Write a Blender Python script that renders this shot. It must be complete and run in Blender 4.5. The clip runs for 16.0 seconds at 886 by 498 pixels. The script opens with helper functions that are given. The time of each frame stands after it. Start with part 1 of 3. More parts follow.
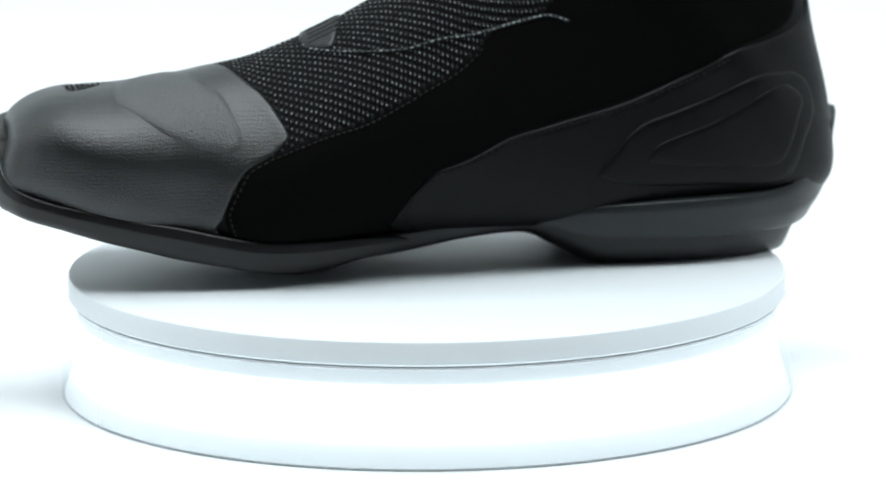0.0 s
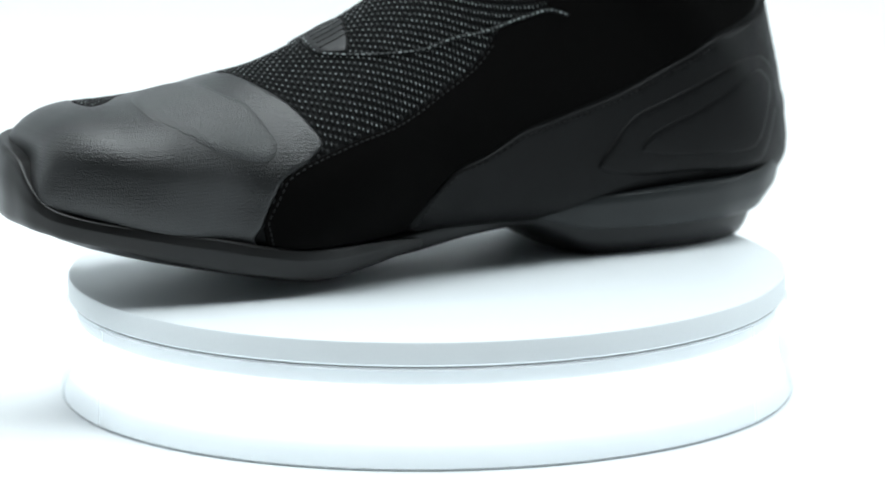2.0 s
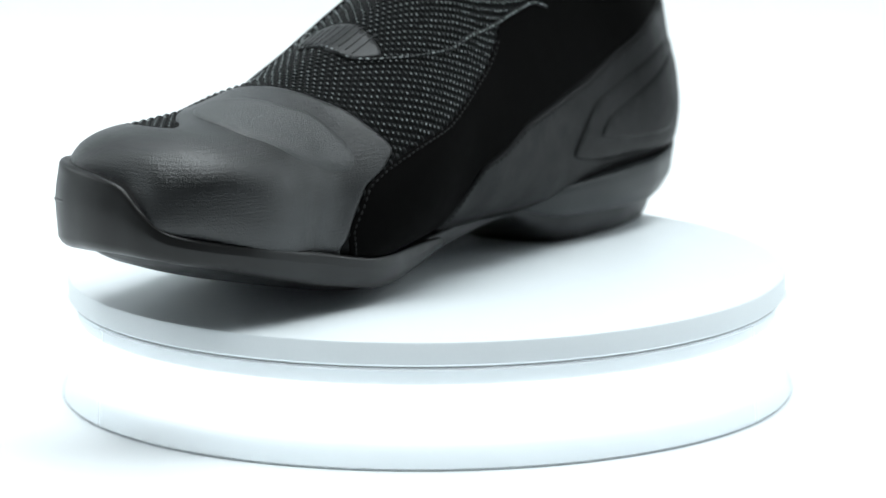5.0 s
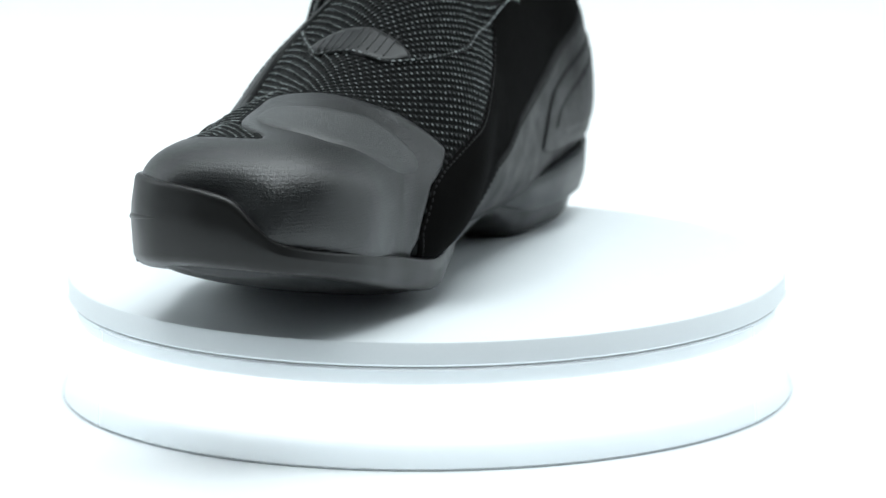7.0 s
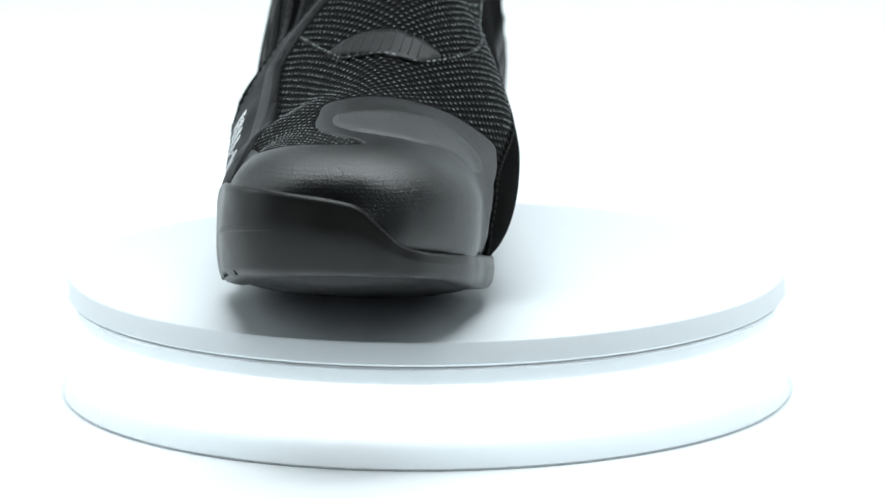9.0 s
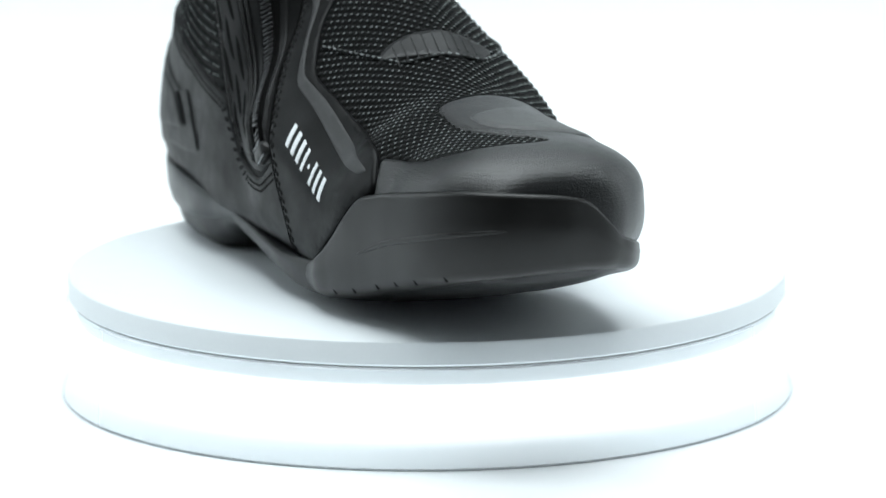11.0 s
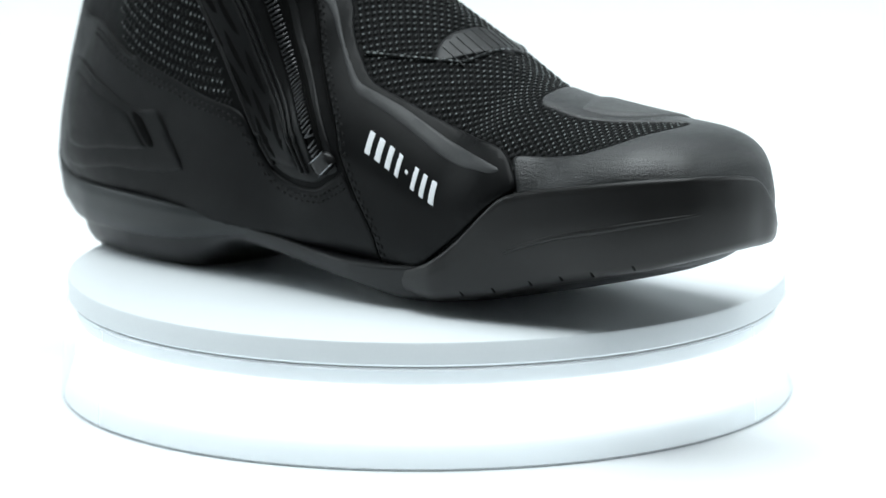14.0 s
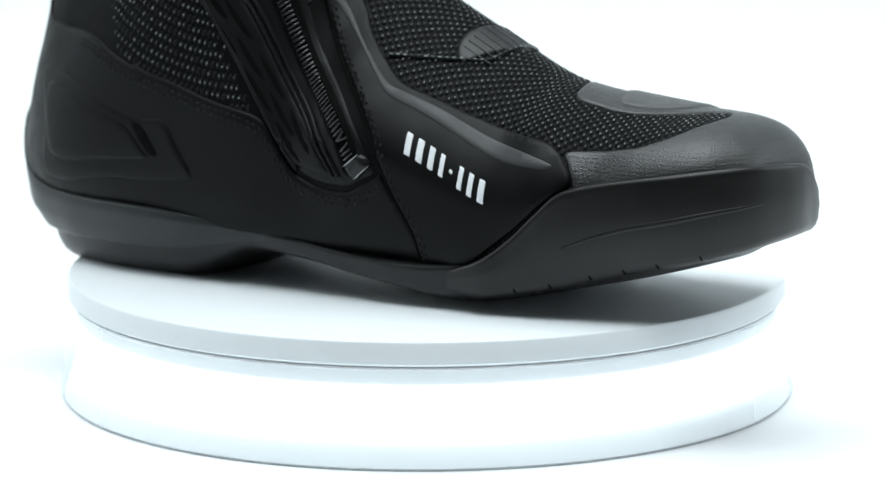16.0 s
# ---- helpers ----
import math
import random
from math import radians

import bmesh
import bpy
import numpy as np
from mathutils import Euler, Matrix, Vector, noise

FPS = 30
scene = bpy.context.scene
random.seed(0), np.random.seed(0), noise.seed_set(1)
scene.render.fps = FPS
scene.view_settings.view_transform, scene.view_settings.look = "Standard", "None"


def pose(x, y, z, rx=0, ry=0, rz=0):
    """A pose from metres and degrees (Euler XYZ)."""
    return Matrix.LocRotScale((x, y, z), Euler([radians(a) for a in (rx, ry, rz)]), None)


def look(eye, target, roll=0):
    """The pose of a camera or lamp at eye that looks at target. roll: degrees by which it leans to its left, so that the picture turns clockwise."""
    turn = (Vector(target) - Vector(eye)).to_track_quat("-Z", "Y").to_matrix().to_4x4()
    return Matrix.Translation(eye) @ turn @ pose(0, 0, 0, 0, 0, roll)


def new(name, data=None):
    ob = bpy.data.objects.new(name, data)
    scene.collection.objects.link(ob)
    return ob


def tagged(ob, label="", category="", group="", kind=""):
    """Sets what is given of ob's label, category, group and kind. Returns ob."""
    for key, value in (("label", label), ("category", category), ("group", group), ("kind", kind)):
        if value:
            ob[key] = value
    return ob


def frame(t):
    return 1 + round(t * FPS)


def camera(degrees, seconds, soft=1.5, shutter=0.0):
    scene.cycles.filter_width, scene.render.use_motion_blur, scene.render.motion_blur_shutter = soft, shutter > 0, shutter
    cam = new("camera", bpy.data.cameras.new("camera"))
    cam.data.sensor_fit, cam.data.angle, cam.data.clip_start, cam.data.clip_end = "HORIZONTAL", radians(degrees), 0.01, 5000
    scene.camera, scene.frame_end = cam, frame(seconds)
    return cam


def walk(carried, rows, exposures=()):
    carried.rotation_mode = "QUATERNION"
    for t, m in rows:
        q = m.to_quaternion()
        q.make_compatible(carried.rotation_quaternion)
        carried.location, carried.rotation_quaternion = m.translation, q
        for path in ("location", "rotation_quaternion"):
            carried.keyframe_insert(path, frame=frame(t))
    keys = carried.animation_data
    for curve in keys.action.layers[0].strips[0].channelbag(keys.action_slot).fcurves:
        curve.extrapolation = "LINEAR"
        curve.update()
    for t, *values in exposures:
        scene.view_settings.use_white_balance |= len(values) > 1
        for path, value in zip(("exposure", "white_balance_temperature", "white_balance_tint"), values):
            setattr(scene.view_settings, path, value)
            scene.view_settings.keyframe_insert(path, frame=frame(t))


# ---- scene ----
from mathutils.geometry import delaunay_2d_cdt

MM = 0.001

# ---------------- camera: one fixed telephoto lens ----------------
cam = camera(8.966, 16.0)
cam.data.dof.use_dof = True
cam.data.dof.focus_distance, cam.data.dof.aperture_fstop = 1.87, 12.5
EYE = Vector((0.0, -1.93241, 0.38899))
AIM = EYE + Vector((0.00289066, 0.98093885, -0.1942952))
walk(cam, [(0.0, look(EYE, AIM, -0.280)), (16.0, look(EYE, AIM, -0.280))])

# ---------------- light: soft lamps out of view, and an even ambient fill ----
world = bpy.data.worlds.new("studio")
scene.world = world
world.use_nodes = True
world.node_tree.nodes["Background"].inputs["Color"].default_value = (0.80, 0.93, 1.0, 1)
world.node_tree.nodes["Background"].inputs["Strength"].default_value = 0.28
scene.view_settings.exposure = -0.02


def unseen_softbox(eye, target, w, h, watts, tint=(0.89, 0.975, 1.0)):
    data = bpy.data.lights.new("unseen_softbox", "AREA")
    data.shape, data.size, data.size_y, data.energy, data.color = "RECTANGLE", w, h, watts, tint
    ob = new("unseen_softbox", data)
    ob.matrix_world = look(eye, target)
    return ob


# main lamp overhead, out of view, placed by the fall of the shadows
unseen_softbox((0, 0.15, 1.35), (0, 0.0, 0), 1.3, 1.0, 19)
# unseen front fill, added to brighten the rim of the disc
unseen_softbox((0, -0.55, 1.85), (0, -0.1, 0), 1.6, 0.8, 21)
# unseen side pair, added as fill
unseen_softbox((-1.35, 0.5, 0.8), (0, 0.1, 0.05), 0.9, 0.9, 4.5)
unseen_softbox((1.35, 0.5, 0.8), (0, 0.1, 0.05), 0.9, 0.9, 4.5)


# ---------------- materials ----------------
def material(name, colour, rough=0.5, metal=0.0, spec=0.5, grain=(), bump=(), mottling=0.15, ribs=()):
    """grain, bump: (scale per metre, strength); bump may name a second scale."""
    m = bpy.data.materials.new(name)
    m.use_nodes = True
    nt = m.node_tree
    b = nt.nodes["Principled BSDF"]
    b.inputs["Base Color"].default_value = (*colour, 1)
    b.inputs["Roughness"].default_value = rough
    b.inputs["Metallic"].default_value = metal
    b.inputs["Specular IOR Level"].default_value = spec
    co = nt.nodes.new("ShaderNodeTexCoord")
    if grain:
        n = nt.nodes.new("ShaderNodeTexNoise")
        n.inputs["Scale"].default_value, n.inputs["Detail"].default_value = grain[0], 6
        nt.links.new(co.outputs["Object"], n.inputs["Vector"])
        r = nt.nodes.new("ShaderNodeMapRange")
        r.inputs["To Min"].default_value, r.inputs["To Max"].default_value = 1 - grain[1], 1 + grain[1]
        nt.links.new(n.outputs["Fac"], r.inputs["Value"])
        mul = nt.nodes.new("ShaderNodeVectorMath")
        mul.operation = "SCALE"
        mul.inputs[0].default_value = colour
        nt.links.new(r.outputs["Result"], mul.inputs["Scale"])
        nt.links.new(mul.outputs["Vector"], b.inputs["Base Color"])
        rr = nt.nodes.new("ShaderNodeMapRange")
        rr.inputs["To Min"].default_value, rr.inputs["To Max"].default_value = max(0, rough - mottling), min(1, rough + mottling)
        n2 = nt.nodes.new("ShaderNodeTexNoise")
        n2.inputs["Scale"].default_value, n2.inputs["Detail"].default_value = grain[0] * 0.15, 4
        nt.links.new(co.outputs["Object"], n2.inputs["Vector"])
        nt.links.new(n2.outputs["Fac"], rr.inputs["Value"])
        nt.links.new(rr.outputs["Result"], b.inputs["Roughness"])
    last = None
    for scale, strength, dist in bump:
        n = nt.nodes.new("ShaderNodeTexNoise")
        n.inputs["Scale"].default_value, n.inputs["Detail"].default_value = scale, 3
        nt.links.new(co.outputs["Object"], n.inputs["Vector"])
        k = nt.nodes.new("ShaderNodeBump")
        k.inputs["Strength"].default_value, k.inputs["Distance"].default_value = strength, dist
        nt.links.new(n.outputs["Fac"], k.inputs["Height"])
        if last:
            nt.links.new(last.outputs["Normal"], k.inputs["Normal"])
        last = k
    if ribs:
        n, k = nt.nodes.new("ShaderNodeTexWave"), nt.nodes.new("ShaderNodeBump")
        n.bands_direction = "Z"
        n.inputs["Scale"].default_value, n.inputs["Distortion"].default_value, n.inputs["Detail Scale"].default_value = ribs[0], 2.5, 3.0
        k.inputs["Strength"].default_value, k.inputs["Distance"].default_value = ribs[1], 0.0004
        nt.links.new(co.outputs["Object"], n.inputs["Vector"])
        nt.links.new(n.outputs["Fac"], k.inputs["Height"])
        nt.links.new(last.outputs["Normal"], k.inputs["Normal"])
        last = k
    if last:
        nt.links.new(last.outputs["Normal"], b.inputs["Normal"])
    return m


def glow(name, colour, strength):
    m = bpy.data.materials.new(name)
    m.use_nodes = True
    b = m.node_tree.nodes["Principled BSDF"]
    b.inputs["Base Color"].default_value = (*colour, 1)
    b.inputs["Emission Color"].default_value = (*colour, 1)
    b.inputs["Emission Strength"].default_value = strength
    return m


WHITE_TENT = material("white_sweep", (0.88, 0.90, 0.91), 0.8, grain=(6, 0.02), mottling=0.05)
WHITE_PLATE = material("white_plate", (0.83, 0.87, 0.895), 0.45, grain=(900, 0.015), bump=((2500, 0.05, 0.0002),))
GREY_ROOM = material("dark_studio", (0.035, 0.036, 0.038), 0.9, grain=(8, 0.2))
PALE_REFLECTOR = material("pale_reflector", (0.45, 0.46, 0.47), 0.9, grain=(8, 0.1))
# grey with the shade under disc and base put into its colour
GAP_SHADE = material("painted_gap_shade", (0.36, 0.37, 0.38), 0.7, grain=(200, 0.1))
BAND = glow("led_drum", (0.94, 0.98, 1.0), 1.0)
ACRYLIC = material("clear_acrylic", (0.88, 0.91, 0.93), 0.12)


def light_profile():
    """Inner lamps put in as emission painted by height: bright middle, fading to both rims."""
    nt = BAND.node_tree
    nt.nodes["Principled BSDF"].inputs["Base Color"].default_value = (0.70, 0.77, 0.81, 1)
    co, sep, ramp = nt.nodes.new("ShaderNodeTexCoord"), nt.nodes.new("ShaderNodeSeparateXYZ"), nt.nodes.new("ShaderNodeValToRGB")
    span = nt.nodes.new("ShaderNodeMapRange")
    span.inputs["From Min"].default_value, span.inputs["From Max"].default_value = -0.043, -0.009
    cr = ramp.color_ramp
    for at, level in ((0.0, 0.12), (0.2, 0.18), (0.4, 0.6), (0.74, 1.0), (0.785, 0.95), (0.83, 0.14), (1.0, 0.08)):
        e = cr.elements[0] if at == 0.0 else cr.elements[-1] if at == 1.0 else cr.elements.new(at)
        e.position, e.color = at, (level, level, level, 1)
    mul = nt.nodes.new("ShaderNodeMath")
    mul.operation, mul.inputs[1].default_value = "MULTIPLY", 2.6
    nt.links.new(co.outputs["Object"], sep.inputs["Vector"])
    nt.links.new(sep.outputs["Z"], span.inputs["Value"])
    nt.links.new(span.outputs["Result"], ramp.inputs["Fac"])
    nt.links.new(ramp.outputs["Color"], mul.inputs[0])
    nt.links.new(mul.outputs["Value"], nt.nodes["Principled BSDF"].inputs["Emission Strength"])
    nt = ACRYLIC.node_tree
    mix, clear = nt.nodes.new("ShaderNodeMixShader"), nt.nodes.new("ShaderNodeBsdfTransparent")
    clear.inputs["Color"].default_value = (0.97, 0.985, 0.99, 1)
    mix.inputs["Fac"].default_value = 0.3
    nt.links.new(clear.outputs["BSDF"], mix.inputs[1])
    nt.links.new(nt.nodes["Principled BSDF"].outputs["BSDF"], mix.inputs[2])
    nt.links.new(mix.outputs["Shader"], nt.nodes["Material Output"].inputs["Surface"])


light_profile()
RUBBER = material("black_rubber", (0.011, 0.0115, 0.012), 0.42, spec=0.4, grain=(700, 0.25), bump=((2600, 0.10, 0.0003),))
LEATHER = material("black_leather", (0.0025, 0.0027, 0.0028), 0.6, spec=0.1, grain=(900, 0.3), bump=((1800, 0.15, 0.0003), (300, 0.1, 0.0008)))
SUEDE = material("black_suede", (0.0032, 0.003, 0.0029), 0.95, spec=0.03, grain=(1500, 0.35), bump=((4000, 0.35, 0.0004),))
# lighter than the cap: light on the pad's upward face put into the colour
TOE_PAD_LIT = material("charcoal_grained_pad_lit", (0.018, 0.0195, 0.02), 0.40, spec=1.0, mottling=0.05, grain=(1500, 0.5), bump=((1900, 0.8, 0.0006),))
TOE_GREY = material("charcoal_toe_cap", (0.0085, 0.0092, 0.0096), 0.32, spec=0.65, mottling=0.05, grain=(1200, 0.35), bump=((1900, 0.55, 0.0005),), ribs=(240, 0.07))


# ---------------- mesh helpers ----------------
def part(name, bm, mat, parent, label=""):
    me = bpy.data.meshes.new(name)
    bm.to_mesh(me)
    bm.free()
    me.materials.append(mat)
    me.polygons.foreach_set("use_smooth", [True] * len(me.polygons))
    ob = new(name, me)
    ob.parent = parent
    if label:
        tagged(ob, label)
    return ob


def from_arrays(verts, faces):
    me = bpy.data.meshes.new("tmp")
    me.from_pydata([tuple(v) for v in verts], [], [tuple(f) for f in faces])
    bm = bmesh.new()
    bm.from_mesh(me)
    bpy.data.meshes.remove(me)
    return bm


def lathe(profile, n=160):
    """A closed or open profile of (radius, z) in metres, turned about the z axis."""
    a = np.linspace(0, 2 * np.pi, n, endpoint=False)
    verts, faces, k = [], [], len(profile)
    for c, s in zip(np.cos(a), np.sin(a)):
        verts += [(r * c, r * s, z) for r, z in profile]
    for i in range(n):
        for j in range(k - 1):
            p, q = i * k + j, ((i + 1) % n) * k + j
            faces.append((p, q, q + 1, p + 1))
    bm = from_arrays(verts, faces)
    bmesh.ops.remove_doubles(bm, verts=bm.verts, dist=1e-6)
    bmesh.ops.recalc_face_normals(bm, faces=bm.faces)
    return bm


def sharp(ob, angle=35):
    me = ob.data
    bm = bmesh.new()
    bm.from_mesh(me)
    for e in bm.edges:
        if len(e.link_faces) == 2 and e.calc_face_angle(0) > radians(angle):
            e.smooth = False
    bm.to_mesh(me)
    bm.free()
    return ob


def box_mesh(middle, size):
    bm = bmesh.new()
    bmesh.ops.create_cube(bm, size=1)
    bmesh.ops.transform(bm, verts=bm.verts, matrix=Matrix.LocRotScale(middle, None, size))
    return bm


# ---------------- setting: the white sweep in a studio ----------------
def build_sweep():
    prof = [(-0.55, -0.03), (-0.54, -0.004), (-0.52, 0.0), (0.9, 0.0)]
    for a in np.linspace(0, 90, 13)[1:]:
        prof.append((0.9 + 0.6 * math.sin(radians(a)), 0.6 - 0.6 * math.cos(radians(a))))
    prof.append((1.5, 2.2))
    FLOOR = -0.0432
    verts, faces = [], []
    for y, z in prof:
        verts += [(-1.8, y, z + FLOOR), (1.8, y, z + FLOOR)]
    for i in range(len(prof) - 1):
        faces.append((2 * i, 2 * i + 1, 2 * i + 3, 2 * i + 2))
    ob = part("backdrop", from_arrays(verts, faces), WHITE_TENT, None)
    tagged(ob, "seamless white studio sweep under the turntable", "backdrop", kind="structure")
    # unseen white side screens, added for bounce; the room behind the camera is dark
    for nm, x in (("bounce_west", -1.8), ("bounce_east", 1.8)):
        bm = box_mesh((x + math.copysign(0.03, x), 0.6, 1.05), (0.04, 1.9, 2.3))
        tagged(sharp(part(nm, bm, WHITE_TENT, None)), "unseen plain white side screen added to bounce light", "wall", kind="structure")
    # room shell out of view, kept dark so the boot mirrors little light
    tagged(sharp(part("ceiling", box_mesh((0, -0.5, 2.22), (3.8, 4.4, 0.04)), GREY_ROOM, None)), "unseen dark grey ceiling, added to keep reflections dark", "ceiling", kind="structure")
    tagged(sharp(part("wall_south", box_mesh((0, -2.72, 0.6), (3.8, 0.04, 3.2)), GREY_ROOM, None)), "dark grey studio wall behind the camera", "wall", kind="structure")
    tagged(sharp(part("floor", box_mesh((0, -0.6, -0.98), (3.8, 4.4, 0.04)), GREY_ROOM, None)), "unseen dark grey floor, added to keep reflections dark", "floor", kind="structure")
    # unseen mid-grey side reflectors, added to lift the rim of the disc
    for nm, x in (("reflector_west", -1.86), ("reflector_east", 1.86)):
        tagged(sharp(part(nm, box_mesh((x, -1.55, 0.6), (0.04, 2.3, 3.2)), PALE_REFLECTOR, None)), "unseen pale grey side reflector, added to brighten the disc rim", "wall", kind="structure")


build_sweep()


# ---------------- turntable ----------------
def build_turntable():
    table = new("turntable")
    tagged(table, "round white turntable with a glowing white light band", "turntable")
    P, H = 0.125, 0.00848
    plate = part("plate", lathe([(0, -0.0001), (P - 0.0012, 0), (P - 0.0004, -0.0004), (P, -0.0012), (P, -H + 0.0008), (P - 0.0008, -H), (0, -H)]),
                 WHITE_PLATE, table, "thin matt white rotating disc")
    sharp(plate, 30)
    z0, z1, r0, r1 = -H - 0.0005, -0.0429, 0.1258, 0.1278
    # ring in the gap under the disc, coloured as the shade there
    part("gap_ring", lathe([(0, -H + 0.0002), (0.1238, -H + 0.0002), (0.1238, z0 - 0.0002), (0, z0 - 0.0002)]), GAP_SHADE, table, "grey ring coloured as the shade of the gap under the disc")
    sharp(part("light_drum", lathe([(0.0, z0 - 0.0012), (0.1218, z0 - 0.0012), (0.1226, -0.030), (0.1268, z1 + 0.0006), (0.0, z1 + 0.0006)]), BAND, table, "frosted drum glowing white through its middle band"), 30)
    sharp(part("shell", lathe([(0.1236, z0), (r0 - 0.0006, z0), (r0, z0 - 0.0006), (r1, z1 + 0.0008), (r1 - 0.0008, z1), (0.1248, z1)]), ACRYLIC, table, "clear acrylic outer shell"), 30)
    # ring added for the dark contact line where the base meets the sweep
    part("contact_line", lathe([(0.118, -0.0432), (0.1266, -0.0432), (0.1266, -0.04298), (0.118, -0.04298)]), GAP_SHADE, table, "thin grey ring added as the contact shade under the base")
    return table, plate


turntable, plate = build_turntable()
# ---------------- the boot's surface, in millimetres: toe at -x, zip side at +y ----------------
def curve(table, u):
    """Catmull-Rom through the rows of a table, at u in rows."""
    a = np.asarray(table, float)
    n = len(a)
    u = np.clip(np.asarray(u, float), 0, n - 1)
    i = np.minimum(u.astype(int), n - 2)
    f = (u - i)[..., None]
    p0, p1, p2, p3 = a[np.maximum(i - 1, 0)], a[i], a[i + 1], a[np.minimum(i + 2, n - 1)]
    return p1 + 0.5 * f * (p2 - p0 + f * (2 * p0 - 5 * p1 + 4 * p2 - p3 + f * (3 * (p1 - p2) + p3 - p0)))


# ribs from the toe over the instep to the collar: bottom x, z; top x, z
RIB_LINE = (
    (-151.1, 30.8, -145.8, 52.9),
    (-144.1, 27.1, -138.1, 60.2),
    (-131.7, 25.2, -126.2, 64.2),
    (-118.1, 20.2, -107.1, 65.5),
    (-102.4, 17.2, -90.2, 67.7),
    (-84, 15, -71.3, 70.9),
    (-61.7, 12, -55.7, 75.7),
    (-40, 11.5, -29.3, 87.3),
    (-11.8, 12.5, -2.1, 103.5),
    (12, 14.5, 13.2, 115.8),
    (42.3, 15.3, 20.8, 131.3),
    (76.2, 17.5, 23.9, 147.1),
    (114.5, 19, 24.5, 162.8),
    (145, 23, 24.2, 176.1),
    (146, 49.3, 21.7, 189.2),
    (139, 82.1, 20.9, 201.1),
    (135.8, 113.6, 20.1, 214.1),
    (133.7, 151.3, 19.6, 226.6),
    (134.3, 201.2, 19.4, 238.8),
)
# each rib: middle y, outer half width, inner half width, boxiness, lean of the widest point, boxiness near the sole, slimming of the inner side, rounding under the outer side
RIB_SHAPE = (
    (8.7, 14.1, 14.4, 0.76, 0.86, 0.6, 1, 1),
    (8.9, 26.6, 25.4, 0.77, 0.87, 0.56, 1, 1.2),
    (9.1, 36.2, 34.6, 0.89, 0.84, 0.58, 1, 0.92),
    (8.3, 40.7, 40.6, 0.92, 1.01, 0.58, 1, 1.02),
    (8.3, 40.3, 41.6, 0.98, 1.21, 0.58, 1, 0.93),
    (11.6, 41.4, 45.2, 0.99, 1.32, 0.5, 1.06, 0.98),
    (9.3, 44.8, 50, 1.2, 1.37, 0.42, 1.04, 1.6),
    (6, 42.8, 55.7, 1.22, 1.17, 0.36, 1.06, 2.25),
    (6.5, 36.1, 56.9, 1.34, 1.08, 0.32, 1.07, 2.6),
    (11.2, 37.3, 51.3, 1.3, 1.43, 0.34, 1.1, 2.4),
    (17, 38.5, 47.5, 1.24, 1.49, 0.38, 1, 1.6),
    (21.2, 37.6, 42.7, 1.11, 1.53, 0.42, 1, 1.3),
    (24, 36, 38.2, 1.04, 1.35, 0.52, 1, 1),
    (22.9, 36, 34.6, 0.98, 0.85, 0.65, 1, 1),
    (22.5, 31.8, 30.3, 0.96, 0.88, 0.8, 1, 1),
    (21.1, 30.4, 29.2, 0.96, 0.89, 0.85, 1, 1),
    (21.5, 35.2, 33.5, 0.96, 0.89, 0.9, 1, 1),
    (23.8, 39.3, 37.6, 0.95, 0.91, 0.9, 1, 1),
    (24.8, 42.1, 40.7, 0.95, 0.92, 0.9, 1, 1),
)
RIBS = len(RIB_LINE) - 1


def skin_raw(s, v):
    """The point of the upper at rib s and girth v: -1 outer edge at the sole, 0 the ridge, 1 inner edge at the sole."""
    s, v = np.broadcast_arrays(np.asarray(s, float), np.asarray(v, float))
    line, shape = curve(RIB_LINE, np.maximum(s, 1)), curve(RIB_SHAPE, np.maximum(s, 1))
    a = (0.5 - np.abs(v)) * np.pi
    e = np.where(a < 0, shape[..., 5] * np.where(v < 0, shape[..., 7], 1), shape[..., 3] * np.where(v > 0, shape[..., 6], 1))
    q = 0.5 + 0.5 * np.sign(np.sin(a)) * np.abs(np.sin(a)) ** e
    q = q ** shape[..., 4]
    w = np.abs(np.cos(a)) ** e * np.where(v < 0, -shape[..., 1], shape[..., 2])
    x = line[..., 0] + q * (line[..., 2] - line[..., 0])
    z = line[..., 1] + q * (line[..., 3] - line[..., 1])
    # toe dome in front of the first full rib
    mid = (line[..., 1] + line[..., 3]) / 2
    d = np.clip(1 - s, 0, 1)
    narrow = np.maximum(1 - 0.45 * d - 0.55 * d**4, 0) ** 0.8
    x = x - 6.0 * np.sin(d * np.pi / 2)
    return np.stack([x, shape[..., 0] + w * narrow, mid + (z - mid) * narrow], -1)


# the girth is spread evenly: tables of the raw angle by rib and even girth
def spread_girth():
    s = np.linspace(0, RIBS, 181)
    raw = (1 - np.cos(np.linspace(0, np.pi, 4001))) / 2
    raw = 0.5 + 0.5 * np.sign(2 * raw - 1) * np.abs(2 * raw - 1) ** 2.5
    even = np.linspace(0, 1, 101)
    out, girth = np.empty((2, 181, 101)), np.empty((2, 181))
    for k, sign in enumerate((-1, 1)):
        for i, si in enumerate(s):
            p = skin_raw(si, sign * raw)
            if sign < 0:
                p[0] = skin_raw(si, -1e-9)
            c = np.concatenate([[0], np.cumsum(np.linalg.norm(np.diff(p, axis=0), axis=1) + 1e-9)])
            out[k, i], girth[k, i] = np.interp(even, c / c[-1], raw), c[-1]
    return out, girth


GIRTH_TABLE, GIRTH = spread_girth()


